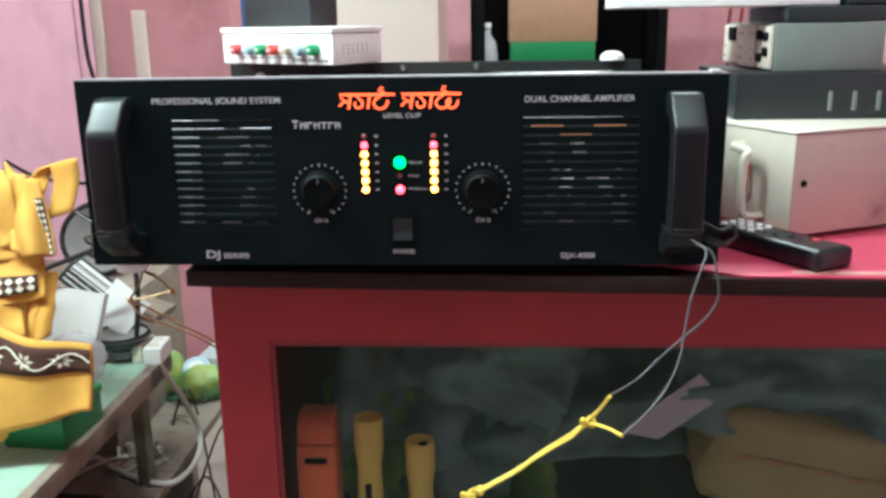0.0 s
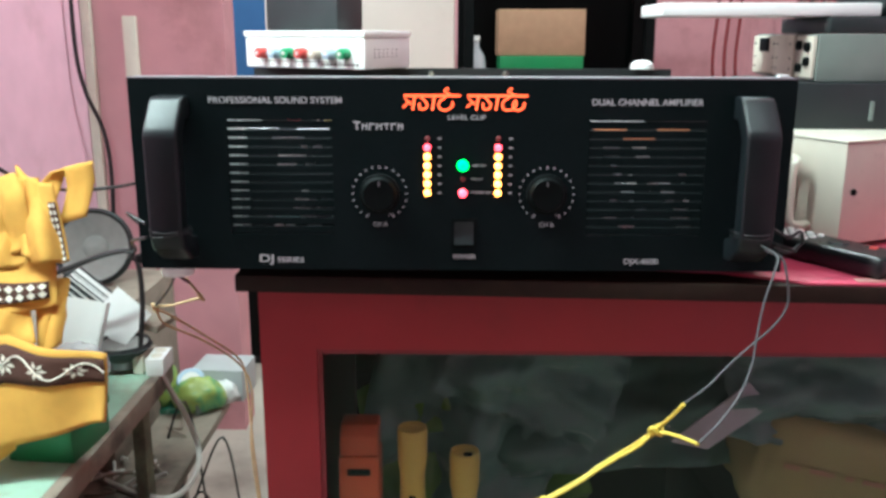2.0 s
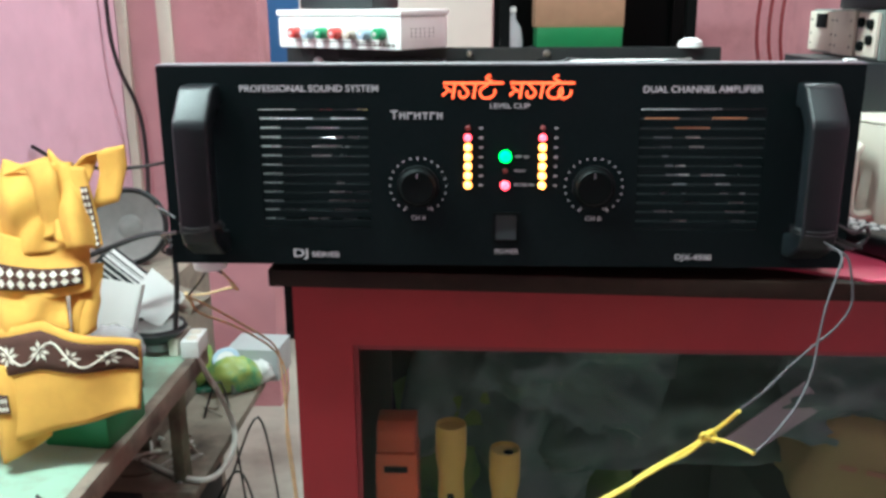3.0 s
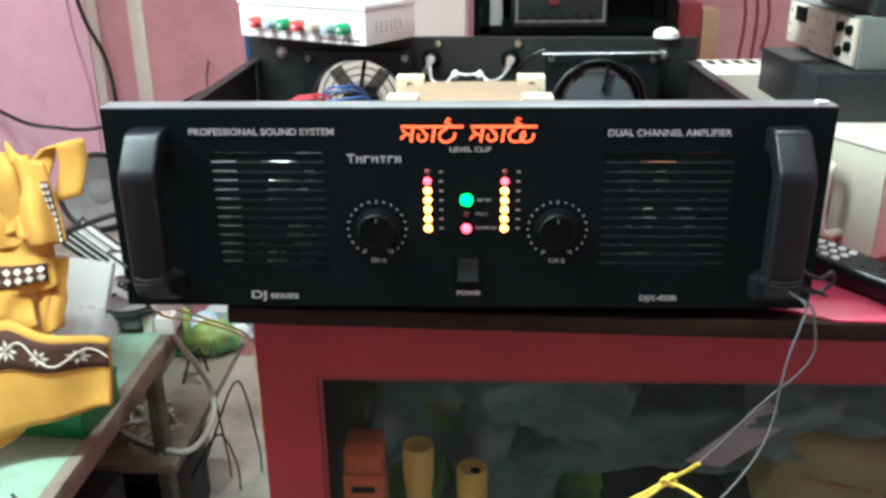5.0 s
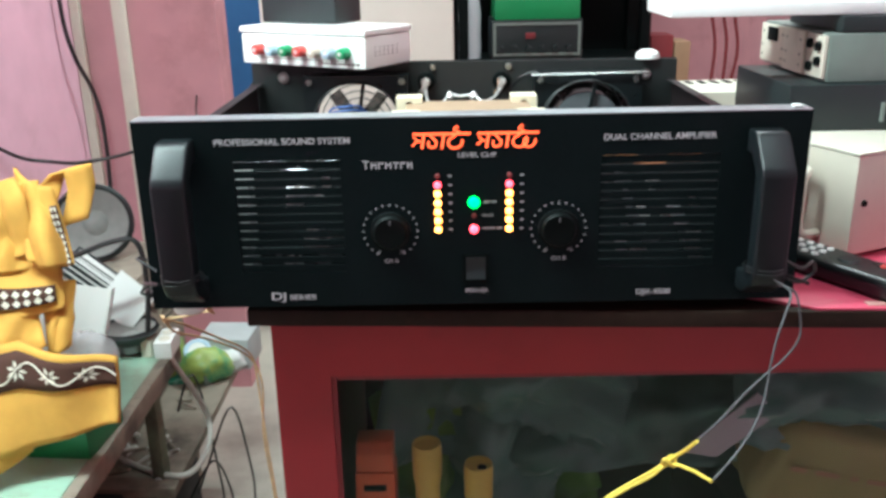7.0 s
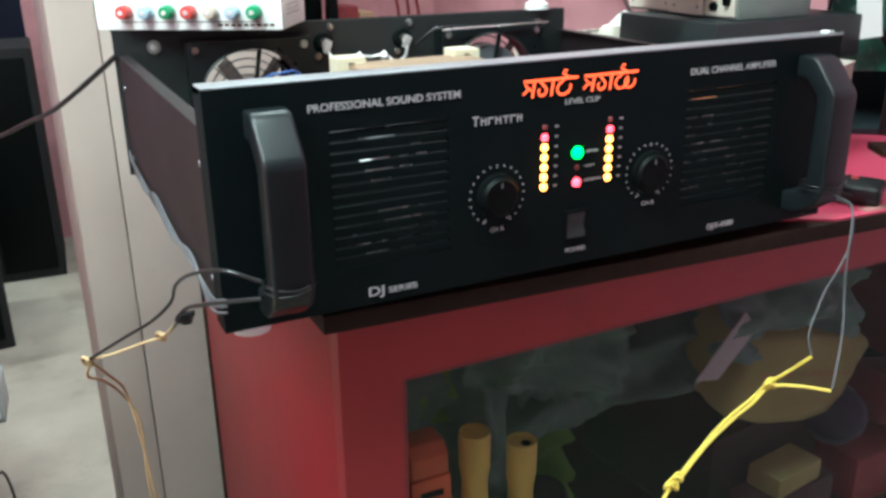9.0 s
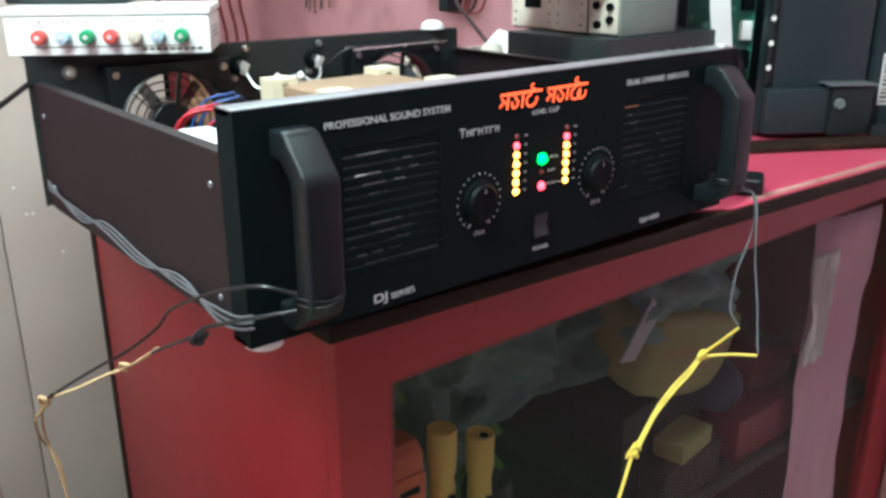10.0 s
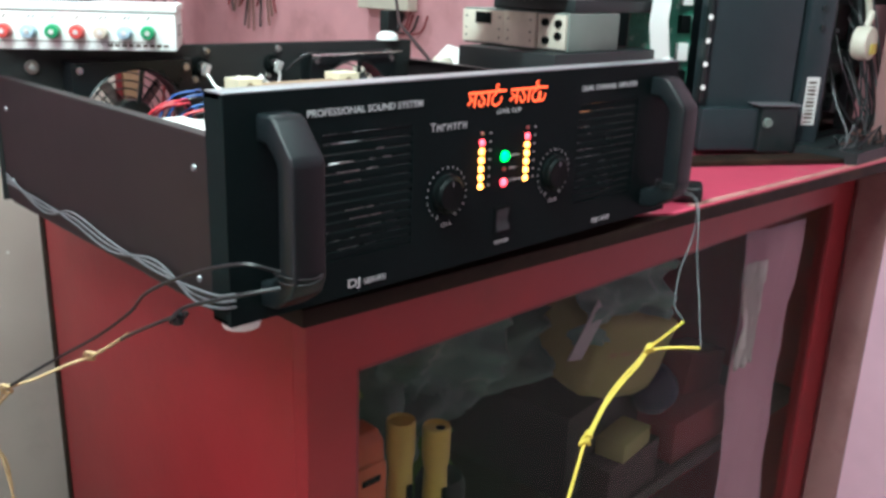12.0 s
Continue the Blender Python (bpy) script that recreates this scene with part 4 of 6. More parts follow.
build_tower()


# pile of bare computer parts in the corner
def build_scrap():
    t = thing("scrap_electronics", "open dark steel frame with loose wires and dusty circuit parts", "scrap", at=pose(0.775, -0.03, 0.8355))
    rng = random.Random(5)
    part("frame", plate(-0.03, 0.25, 0.0, 0.42, 0.10, 0.115, [(-0.022, 0.06, 0.02, 0.12), (-0.022, 0.06, 0.135, 0.28), (0.075, 0.22, 0.03, 0.2)]), DARK_BOX, t)
    part("back_sheet", solid(-0.04, 0.26, 0.17, 0.175, 0.0, 0.44), KNOB, t, "black steel back sheet")
    part("board", solid(-0.028, 0.20, 0.14, 0.143, 0.02, 0.30), GREYGREEN, t, "dusty circuit board")
    for k in range(34):
        x, z = rng.uniform(-0.026, 0.12), rng.uniform(0.01, 0.27)
        part("component", solid(x, x + rng.uniform(0.006, 0.02), 0.115, 0.1395, z, z + rng.uniform(0.005, 0.02), bevel=0.001, segments=1), (KNOB, BRUSHED, DARK_BOX, DARK_BOX, OFF_WHITE)[k % 5], t)
    for k in range(16):
        x, z = rng.uniform(-0.02, 0.06), rng.uniform(0.05, 0.2)
        part("loose_wire", tube([(x, 0.10, z + 0.04), (x + rng.uniform(-0.03, 0.02), 0.08, z), (x + rng.uniform(-0.03, 0.03), 0.055, z * 0.4), (x + rng.uniform(-0.04, 0.04), 0.06, 0.004)], 0.0014), (WIRE, DARK_BOX, WIRE_GREY)[k % 3], t)
    part("dusty_tray", plate(-0.10, 0.045, 0.0, 0.016, 0.012, 0.10, []), DARK_BOX, t, "dusty black tray full of cut wires")
    for k in range(18):
        x, y = rng.uniform(-0.095, 0.04), rng.uniform(0.01, 0.06)
        part("loose_wire", tube([(x, y, 0.018), (x + rng.uniform(-0.03, 0.03), y - 0.006, 0.02 + rng.uniform(0.0, 0.03)), (x + rng.uniform(-0.04, 0.04), y + rng.uniform(-0.016, 0.01), 0.022), (x + rng.uniform(-0.05, 0.05), y, 0.017)], 0.0013), (WIRE, DARK_BOX, DUSTY, WIRE_GREY)[k % 4], t)
    hang = part("power_plug", lathe([(0.0005, -0.012), (0.022, -0.010), (0.024, 0.0), (0.022, 0.010), (0.0005, 0.013)], Matrix.Translation((0.008, 0.070, 0.150)) @ UP, seg=24), OFF_WHITE, t, "round cream plug hanging by its cable")
    part("plug_cable", tube([(0.008, 0.07, 0.172), (0.018, 0.07, 0.190), (0.030, 0.075, 0.176), (0.030, 0.08, 0.20), (0.006, 0.085, 0.25), (0.00, 0.099, 0.32)], 0.0045), OFF_WHITE, hang)
    part("plug_label", solid(-0.001, 0.017, 0.0555, 0.0570, 0.136, 0.150), YELLOW, hang)


build_scrap()
# broader than the strip itself, to take in the tower's shadow
bm = solid(0, 0.24, -0.012, 0.030, 0, 0.007, bevel=0.001)
whole("wooden_strip", bm, EDGE, "thin dark wooden strip on the red table, widened for the tower's shadow", "strip", at=pose(0.475, 0.128, 0.8356, 0, 0, -30))


# ---- tester on the amplifier's rear edge ----
def build_tester():
    f = Vector((0.139, -0.086, 0)).normalized()
    m = Matrix.Translation((-0.240, 0.402, 0.9795)) @ Matrix.Rotation(math.atan2(f.y, f.x), 4, "Z")
    t = thing("switch_tester", "white plastic tester box with seven coloured knobs, resting across the amplifier", "tester", at=m)
    part("case", solid(-0.012, 0.163, 0, 0.085, 0, 0.034, bevel=0.0025), WHITE_PLASTIC, t)
    lid = part("lid", solid(-0.0135, 0.1645, -0.0015, 0.0865, 0.0343, 0.041, bevel=0.002), WHITE_PLASTIC, t, "overhanging white lid")
    order = (KNOB_RED, KNOB_BLUE, KNOB_GREEN, KNOB_RED, KNOB_BEIGE, KNOB_BLUE, KNOB_GREEN)
    for k, material in enumerate(order):
        x = 0.0180 + 0.0201 * k
        kn = part("knob", lathe([(0.0062, 0), (0.0066, 0.002), (0.0060, 0.006), (0.0060, 0.011), (0.0050, 0.0125), (0.0001, 0.0125)], Matrix.Translation((x, 0, 0.0165)) @ UP, seg=24), material, t)
        part("spindle", cyl(0.0022, 0.0022, 0.0012, Matrix.Translation((x, -0.0125, 0.0165)) @ UP, seg=12), TIN, kn)
        part("handwritten_mark", flat_shape([[(x - 0.002, 0.0270), (x - 0.0005, 0.0270), (x + 0.0025, 0.0305), (x + 0.001, 0.0305)]] + ([[(x + 0.002, 0.0270), (x + 0.0033, 0.0270), (x + 0.0060, 0.0305), (x + 0.0047, 0.0305)]] if k in (1, 4, 5) else []), -0.0004), INK, t, smooth=None)
    part("printed_line", flat_shape([[(0.012, 0.0072), (0.142, 0.0072), (0.142, 0.0080), (0.012, 0.0080)]], -0.0004), INK, t, smooth=None)
    for k in range(9):
        part("printed_bar", flat_shape([[(0.103 + 0.006 * k, 0.0035), (0.1075 + 0.006 * k, 0.0035), (0.1075 + 0.006 * k, 0.006), (0.103 + 0.006 * k, 0.006)]], -0.0004), INK, t, smooth=None)
    hole = mesh_of("vent_hole", cyl(0.0009, 0.0009, 0.0003, seg=8), KNOB)
    for k in range(6):
        for j in range(3):
            part("vent_hole", hole, None, t, at=Matrix.Translation((0.1630, 0.018 + 0.008 * k, 0.013 + 0.004 * j)) @ Matrix.Rotation(radians(90), 4, "Y"))


build_tester()
whole("adapter_box", solid(0, 0.11, 0, 0.05, 0, 0.05, bevel=0.004), DARK_BOX, "small black box lying on the white tester", "box", at=pose(-0.235, 0.455, 1.0208, 0, 0, -31))
whole("bottle_cap", lathe([(0.0001, 0.010), (0.007, 0.0095), (0.0125, 0.006), (0.0135, 0.002), (0.0135, 0.0)], seg=28), WHITE_PLASTIC, "small white plastic cap on the amplifier's rear edge", "cap", at=pose(0.208, 0.381, 0.9788))


# ---- left workbench and its clutter ----
def away(k):
    """Moves and enlarges a group about one point, to set its size."""
    c = Vector((0.015, -0.568, 1.101))
    return Matrix.Translation(c) @ Matrix.Scale(k, 4) @ Matrix.Translation(-c)


BENCH, LOW = away(1.116), away(1.143)

def build_bench():
    t = thing("workbench", "narrow workbench with a chipped mint green painted top", "workbench", at=pose(-0.715, -0.22, 0))
    part("top", solid(-0.16, 0.240, 0, 0.90, 0.484, 0.503, bevel=0.003), MINT, t)
    part("edge_board", solid(0.2403, 0.257, 0, 0.90, 0.472, 0.5035, bevel=0.002), RAW, t, "bare worn wooden front edge")
    for x in (-0.14, 0.212):
        for y in (0.02, 0.82):
            part("leg", solid(x, x + 0.020, y, y + 0.03, 0.0, 0.4835, bevel=0.003), OLD_LEG, t, "dirty green wooden leg")


build_bench()


def cloth_patch(nu, nv, place, thick=0.002):
    """A soft sheet: place(u, v) for u, v in 0..1."""
    bm = bmesh.new()
    grid = [[bm.verts.new(place(i / nu, j / nv)) for j in range(nv + 1)] for i in range(nu + 1)]
    for i in range(nu):
        for j in range(nv):
            bm.faces.new((grid[i][j], grid[i + 1][j], grid[i + 1][j + 1], grid[i][j + 1]))
    bmesh.ops.recalc_face_normals(bm, faces=bm.faces[:])
    bmesh.ops.solidify(bm, geom=bm.faces[:], thickness=thick)
    return bm


def build_bag():
    base = Vector((-0.47, 0.20, 0.567))
    t = thing("cloth_bag", "crumpled mustard cotton bag with a printed floral band, on workbench", "bag", at=BENCH @ Matrix.Translation(base))

    def blob(cx, cy, cz, rx, ry, rz, seed, amount=0.25, nu=28, nv=18):
        bm = bmesh.new()
        bmesh.ops.create_uvsphere(bm, u_segments=nu, v_segments=nv, radius=1)
        for v in bm.verts:
            n = noise.noise(v.co * 1.4 + Vector((seed, 0, 0))) + 0.5 * noise.noise(v.co * 3.5 + Vector((0, seed, 0)))
            crease = abs(noise.noise(v.co * 2.3 + Vector((0, 0, seed))))
            k = 1 + amount * (n - 0.8 * crease)
            v.co = Vector((cx + rx * v.co.x * k, cy + ry * v.co.y * k, max(0.002, cz + rz * v.co.z * k)))
        return bm

    part("body", blob(-0.105, 0.13, 0.13, 0.085, 0.08, 0.13, 3.1, 0.35), CLOTH, t, smooth=180)
    local = (BENCH @ Matrix.Translation(base)).inverted()

    def sheet(corners, bulge, seed, folds, lift=0.0, u0=0.0, u1=1.0, v0=0.0, v1=1.0):
        a, b, c, d = [Vector(q) for q in corners]

        def place(u, v):
            u, v = u0 + (u1 - u0) * u, v0 + (v1 - v0) * v
            p = a.lerp(b, u).lerp(d.lerp(c, u), v)
            q = Vector((u * 1.7, v * 1.2 + 0.5 * u, seed))
            f = folds * (1.1 * abs(noise.noise(q)) + 0.30 * noise.noise(q * 2.1))
            out = bulge * math.sin(math.pi * u) * (0.35 + 0.65 * math.sin(math.pi * (0.15 + 0.7 * v))) + f + lift
            return local @ (p + Vector((0.25 * f, -out, 0.45 * f - 0.5 * bulge * u * (1 - u))))

        return place

    drapes = (
        ("drape", ((-0.530, 0.40, 0.862), (-0.482, 0.39, 0.838), (-0.462, 0.365, 0.752), (-0.512, 0.36, 0.758)), 0.018, 2.4, 0.022),
        ("drape", ((-0.590, 0.40, 0.850), (-0.505, 0.40, 0.846), (-0.500, 0.37, 0.752), (-0.585, 0.36, 0.742)), 0.022, 6.1, 0.026),
        ("drape", ((-0.600, 0.37, 0.770), (-0.480, 0.365, 0.752), (-0.474, 0.345, 0.705), (-0.590, 0.335, 0.690)), 0.014, 9.3, 0.020),
        ("drape", ((-0.600, 0.355, 0.722), (-0.510, 0.345, 0.712), (-0.495, 0.325, 0.664), (-0.590, 0.315, 0.640)), 0.020, 3.7, 0.020),
        ("drape", ((-0.508, 0.375, 0.735), (-0.468, 0.372, 0.730), (-0.478, 0.350, 0.655), (-0.500, 0.345, 0.640)), 0.010, 1.2, 0.012),
        ("drape", ((-0.600, 0.300, 0.640), (-0.520, 0.292, 0.628), (-0.515, 0.290, 0.545), (-0.570, 0.280, 0.512)), 0.012, 7.5, 0.016),
    )
    for name, corners, bulge, seed, folds in drapes:
        part(name, cloth_patch(26, 22, sheet(corners, bulge, seed, folds), 0.0035), CLOTH, t, smooth=180)
    for k, (u0, u1, v0, v1) in ((0, (0.84, 0.99, 0.22, 0.98)), (2, (0.05, 0.95, 0.42, 0.80)), (5, (0.10, 0.55, 0.30, 0.50))):
        name, corners, bulge, seed, folds = drapes[k]
        trim = part("printed_trim", cloth_patch(14, 14, sheet(corners, bulge, seed, folds, 0.0045, u0, u1, v0, v1), 0.001), BROWN_BAND, t, "brown printed trim with white marks", smooth=180)
        place = sheet(corners, bulge, seed, folds, 0.0068, u0, u1, v0, v1)
        marks = bmesh.new()
        for m in range(9):
            c = (m + 0.5) / 9
            for w in (0.28, 0.72):
                diamond = [(w - 0.20, c), (w, c - 0.045), (w + 0.20, c), (w, c + 0.045)] if v1 - v0 > u1 - u0 else [(c, w - 0.20), (c + 0.045, w), (c, w + 0.20), (c - 0.045, w)]
                marks.faces.new([marks.verts.new(place(u, v)) for u, v in diamond])
        part("white_print", marks, CLOTH_WHITE, trim, smooth=None)

    # the flap with the band, hanging towards the camera
    def flap(u, v):
        x = -0.085 + 0.192 * u
        low = 0.022 + 0.045 * u
        top = low + 0.114 - 0.045 * max(0.0, 2 * u - 1)
        z = top + (low - top) * v
        y = 0.012 - 0.016 * v + 0.008 * math.sin(7 * u + 2 * v) + 0.004 * math.sin(15 * u)
        return Vector((x, y, z))

    part("flap", cloth_patch(26, 14, flap, 0.006), CLOTH, t, smooth=180)

    def over(u, v, lift):
        return flap(u, v) + Vector((0, -lift, 0))

    band = part("printed_band", cloth_patch(26, 4, lambda u, v: over(u, 0.06 + 0.34 * v, 0.0078), -0.001), BROWN_BAND, t, "dark brown band with white flowers", smooth=180)
    petals = bmesh.new()
    for k in range(5):
        cu, cv = 0.14 + 0.18 * k, 0.23
        for a in range(7):
            ang = 2 * math.pi * a / 7
            ring = []
            for r, w in ((0.010, 0.0), (0.036, 0.32), (0.062, 0.0), (0.036, -0.32)):
                u, v = cu + r * math.cos(ang + w), cv + 1.6 * r * math.sin(ang + w)
                ring.append(petals.verts.new(over(min(max(u, 0), 1), v, 0.0100)))
            petals.faces.new(ring)
    part("flower_print", petals, CLOTH_WHITE, band, smooth=None)
    part("vine_print", tube([over(k / 20, 0.23 + 0.10 * math.sin(k * 0.95), 0.0100) for k in range(21)], 0.0011, seg=6, smooth=3), CLOTH_WHITE, band)

    # straps
    def ribbon(points, wide):
        p = [Vector(q) for q in points]

        def place(u, v):
            s = u * (len(p) - 1)
            i = min(int(s), len(p) - 2)
            a = p[i].lerp(p[i + 1], s - i)
            return a + Vector((wide * (v - 0.5), 0.004 * math.sin(9 * u), 0.3 * wide * (v - 0.5)))

        return cloth_patch(20, 3, place, 0.0025)

    def world_ribbon(points, wide):
        return ribbon([local @ Vector(q) for q in points], wide)

    part("strap", world_ribbon([(-0.500, 0.385, 0.815), (-0.490, 0.39, 0.845), (-0.470, 0.39, 0.862), (-0.450, 0.385, 0.866), (-0.450, 0.38, 0.842), (-0.462, 0.375, 0.800)], 0.030), CLOTH, t, smooth=180)
    part("strap", world_ribbon([(-0.560, 0.37, 0.84), (-0.535, 0.365, 0.855), (-0.520, 0.36, 0.835), (-0.516, 0.355, 0.79), (-0.530, 0.35, 0.765)], 0.026), CLOTH, t, smooth=180)


build_bag()
g = thing("green_box", "glossy green plastic box with lid under the cloth bag", "box", at=pose(-0.512, 0.338, 0.5033, 0, 0, -5))
part("body", solid(-0.042, 0.042, 0.0, 0.095, 0, 0.040, bevel=0.003), GREEN, g)
part("lid", solid(-0.044, 0.044, -0.002, 0.097, 0.0403, 0.052, bevel=0.003), GREEN, g)


def build_cover():
    t = thing("plastic_cover", "leaning pale grey plastic cover with a row of slots", "cover", at=pose(-0.603, 0.575, 0.505, -16, 13, 8))
    slots = [(0.004 + 0.0035 * k, 0.0058 + 0.0035 * k, 0.028, 0.046) for k in range(9)]
    part("sheet", plate(-0.046, 0.046, 0, 0.135, 0, 0.003, slots), PAPER, t)
    part("fold", solid(0.0465, 0.049, 0.0, 0.030, 0.0, 0.135, bevel=0.001), PAPER, t)


build_cover()
whole("paper_card", solid(-0.035, 0.035, 0, 0.0015, 0, 0.10, bevel=0.0005), PAPER, "white card leaning askew behind the plastic cover", "card", at=pose(-0.578, 0.665, 0.530, -20, 38, -10))
bm = bmesh.new()
bmesh.ops.create_uvsphere(bm, u_segments=34, v_segments=22, radius=1)
for v in bm.verts:
    k = 1 + 0.14 * noise.noise(v.co * 2.5) + 0.10 * abs(noise.noise(v.co * 5)) + 0.04 * noise.noise(v.co * 11)
    v.co = Vector((0.042 * v.co.x * k, 0.042 * v.co.y * k, 0.042 + 0.042 * v.co.z * k))
whole("plastic_packet", bm, FILM, "round clear plastic packet, crinkled, on the mint workbench", "packet", smooth=180, at=pose(-0.545, 0.53, 0.5035))


def build_speaker(name, label, at, r):
    t = thing(name, label, "loudspeaker", "loose loudspeakers", at=at)
    part("basket", lathe([(r * 0.45, -r * 0.5), (r * 0.55, -r * 0.45), (r * 0.98, -r * 0.06), (r, 0.0), (r * 0.9, 0.003)], seg=36), DARK_BOX, t, smooth=50)
    part("surround", lathe([(r * 0.97, 0.001), (r * 0.92, 0.006), (r * 0.86, 0.002)], seg=36), RUBBER, t, smooth=60)
    part("cone", lathe([(r * 0.86, 0.002), (r * 0.35, -r * 0.26), (r * 0.30, -r * 0.27)], seg=36), CONE, t, "grey paper cone", smooth=60)
    part("dust_cap", lathe([(r * 0.32, -r * 0.27), (r * 0.25, -r * 0.20), (r * 0.12, -r * 0.165), (0.0002, -r * 0.155)], seg=28), CONE, t, smooth=60)
    part("magnet", cyl(r * 0.45, r * 0.45, r * 0.25, Matrix.Translation((0, 0, -r * 0.75))), BRUSHED, t)
    return t


whole("wooden_crate", solid(-0.86, -0.575, 0.70, 1.06, 0, 0.556, bevel=0.004), RAW, "grey brown wooden crate behind the workbench", "crate")
build_speaker("loudspeaker", "large bare loudspeaker with grey cone leaning on the clutter", pose(-0.685, 0.95, 0.628, 74, 0, 12), 0.074)
build_speaker("loudspeaker", "bare loudspeaker lying face up on the workbench", pose(-0.524, 0.645, 0.5445), 0.046)


def build_extension():
    t = thing("extension_board", "white plastic extension board at the bench's end", "extension board", at=pose(-0.466, 0.618, 0.5036, 0, 0, 3))
    part("body", solid(-0.014, 0.014, 0, 0.058, 0, 0.028, bevel=0.003), WHITE_PLASTIC, t)
    for y in (0.016, 0.040):
        part("socket", cyl(0.009, 0.009, 0.0012, Matrix.Translation((0, y, 0.0282)), seg=18), OFF_WHITE, t)


build_extension()
whole("cable_trunking", solid(-0.008, 0.008, 0, 0.055, 0, 0.030, bevel=0.002), OFF_WHITE, "short length of cream trunking beside the extension board", "trunking", at=pose(-0.494, 0.625, 0.5036, 0, 0, -3))


def build_striped_box():
    t = thing("striped_carton", "black carton with white printed stripes, tilted on clutter", "carton", at=pose(-0.635, 0.72, 0.640, 0, 43, 6))
    part("body", solid(0, 0.105, 0, 0.06, -0.032, 0, bevel=0.001), DARK_BOX, t)
    for k, (a, b) in enumerate(((0.004, 0.014), (0.018, 0.022), (0.030, 0.046))):
        part("white_stripe", solid(0.006, 0.101, a, b, 0.0003, 0.0009), PAPER, t)
        part("white_stripe", solid(0.006, 0.101, -0.0009, -0.0003, -0.004 - 0.010 * k, -0.001 - 0.010 * k), PAPER, t)


build_striped_box()
whole("scrap_board", solid(-0.045, 0.045, 0, 0.07, 0, 0.012, bevel=0.001), RAW, "dusty brown board propped on the crate's edge", "board", at=pose(-0.530, 0.70, 0.557, 0, 14, -8))


def build_rubble():
    rng = random.Random(21)
    for k in range(14):
        x, y = rng.uniform(-0.80, -0.60), rng.uniform(0.44, 0.66)
        s = rng.uniform(0.010, 0.024)
        mat_k = (DARK_BOX, OFF_WHITE, GREYGREEN, PAPER, KNOB, CARTON, BRUSHED)[k % 7]
        whole("scrap_piece", solid(-s, s, -s * 0.6, s * 0.6, 0, s * rng.uniform(0.5, 1.3), bevel=0.002, segments=1), mat_k,
              ("small dark scrap part on the cluttered workbench", "small pale scrap part on the cluttered workbench")[k % 7 in (1, 3, 6)], "scrap", "scrap on the bench",
              at=pose(x, y, 0.5035, 0, 0, rng.uniform(0, 180)))


build_rubble()


def build_pouch(label, material, x, y, sx, sy, sz, turn):
    bm = bmesh.new()
    bmesh.ops.create_uvsphere(bm, u_segments=24, v_segments=14, radius=1)
    for v in bm.verts:
        k = 1 + 0.25 * noise.noise(v.co * 2 + Vector((x * 50, 0, 0))) + 0.12 * abs(noise.noise(v.co * 5))
        v.co = Vector((sx * v.co.x * k, sy * v.co.y * k, max(0.0, sz * (0.8 + v.co.z * k))))
    whole("packet", bm, material, label, "packet", "packets on the low board", smooth=180, at=pose(x, y, 0.3010, 0, 0, turn))


build_pouch("crumpled lime and green foil packet on the low board", LIME, -0.505, 0.95, 0.050, 0.035, 0.036, 10)
build_pouch("crumpled lime packet leaning at the low board's end", LIME, -0.580, 0.96, 0.034, 0.030, 0.050, 40)
build_pouch("crumpled white paper packet on the low board's corner", PAPER, -0.465, 0.985, 0.022, 0.030, 0.026, 70)
whole("grey_carton", solid(0, 0.105, -0.02, 0.07, 0, 0.066, bevel=0.003), PALE_GREY, "grey cardboard box at the low board's far end", "carton", at=pose(-0.530, 1.012, 0.3010, 0, 0, -4))
c = thing("wire_reel", "small blue reel with a white centre on the packets", "reel", at=pose(-0.520, 0.955, 0.357, 35, 0, 10))
part("rim", lathe([(0.018, 0.0), (0.026, 0.001), (0.027, 0.006), (0.024, 0.009), (0.018, 0.008)], seg=30), KNOB_BLUE, c)
part("centre", cyl(0.0175, 0.0175, 0.007, seg=28), PAPER, c)

# low board below the bench, littered with cable scraps
def build_board():
    t = thing("low_board_table", "low grey brown board on posts below the bench, littered with scraps", "low table", at=LOW @ pose(-0.40, 0.43, 0))
    part("board", solid(-0.30, 0.0, 0, 0.38, 0.384, 0.400, bevel=0.003), RAW, t)
    for x in (-0.28, -0.10):
        for y in (0.08, 0.32):
            # posts take a near-black wood to pass for shade below the board
            part("post", solid(x, x + 0.02, y, y + 0.02, 0.139, 0.3838, bevel=0.002), INNER, t, "wooden post coloured dark for the shade under the board")
    part("bolt", cyl(0.008, 0.006, 0.003, Matrix.Translation((-0.03, 0.03, 0.4001))), TIN, t)


build_board()
rng = random.Random(9)
for k in range(16):
    x, y = rng.uniform(-0.56, -0.45), rng.uniform(0.48, 0.72)
    pts = [(x, y, 0.4035)]
    for q in range(3):
        pts.append((pts[-1][0] + rng.uniform(-0.03, 0.035), pts[-1][1] + rng.uniform(-0.04, 0.03), 0.4035 + rng.uniform(0, 0.012)))
    pts[-1] = (pts[-1][0], pts[-1][1], 0.4035)
    whole("cable_scrap", tube(pts, 0.0022), (WIRE_WHITE, WIRE_WHITE, RAW)[k % 3], "short scrap of pale cable on the low board", "cable scrap", "cable scraps", at=LOW)
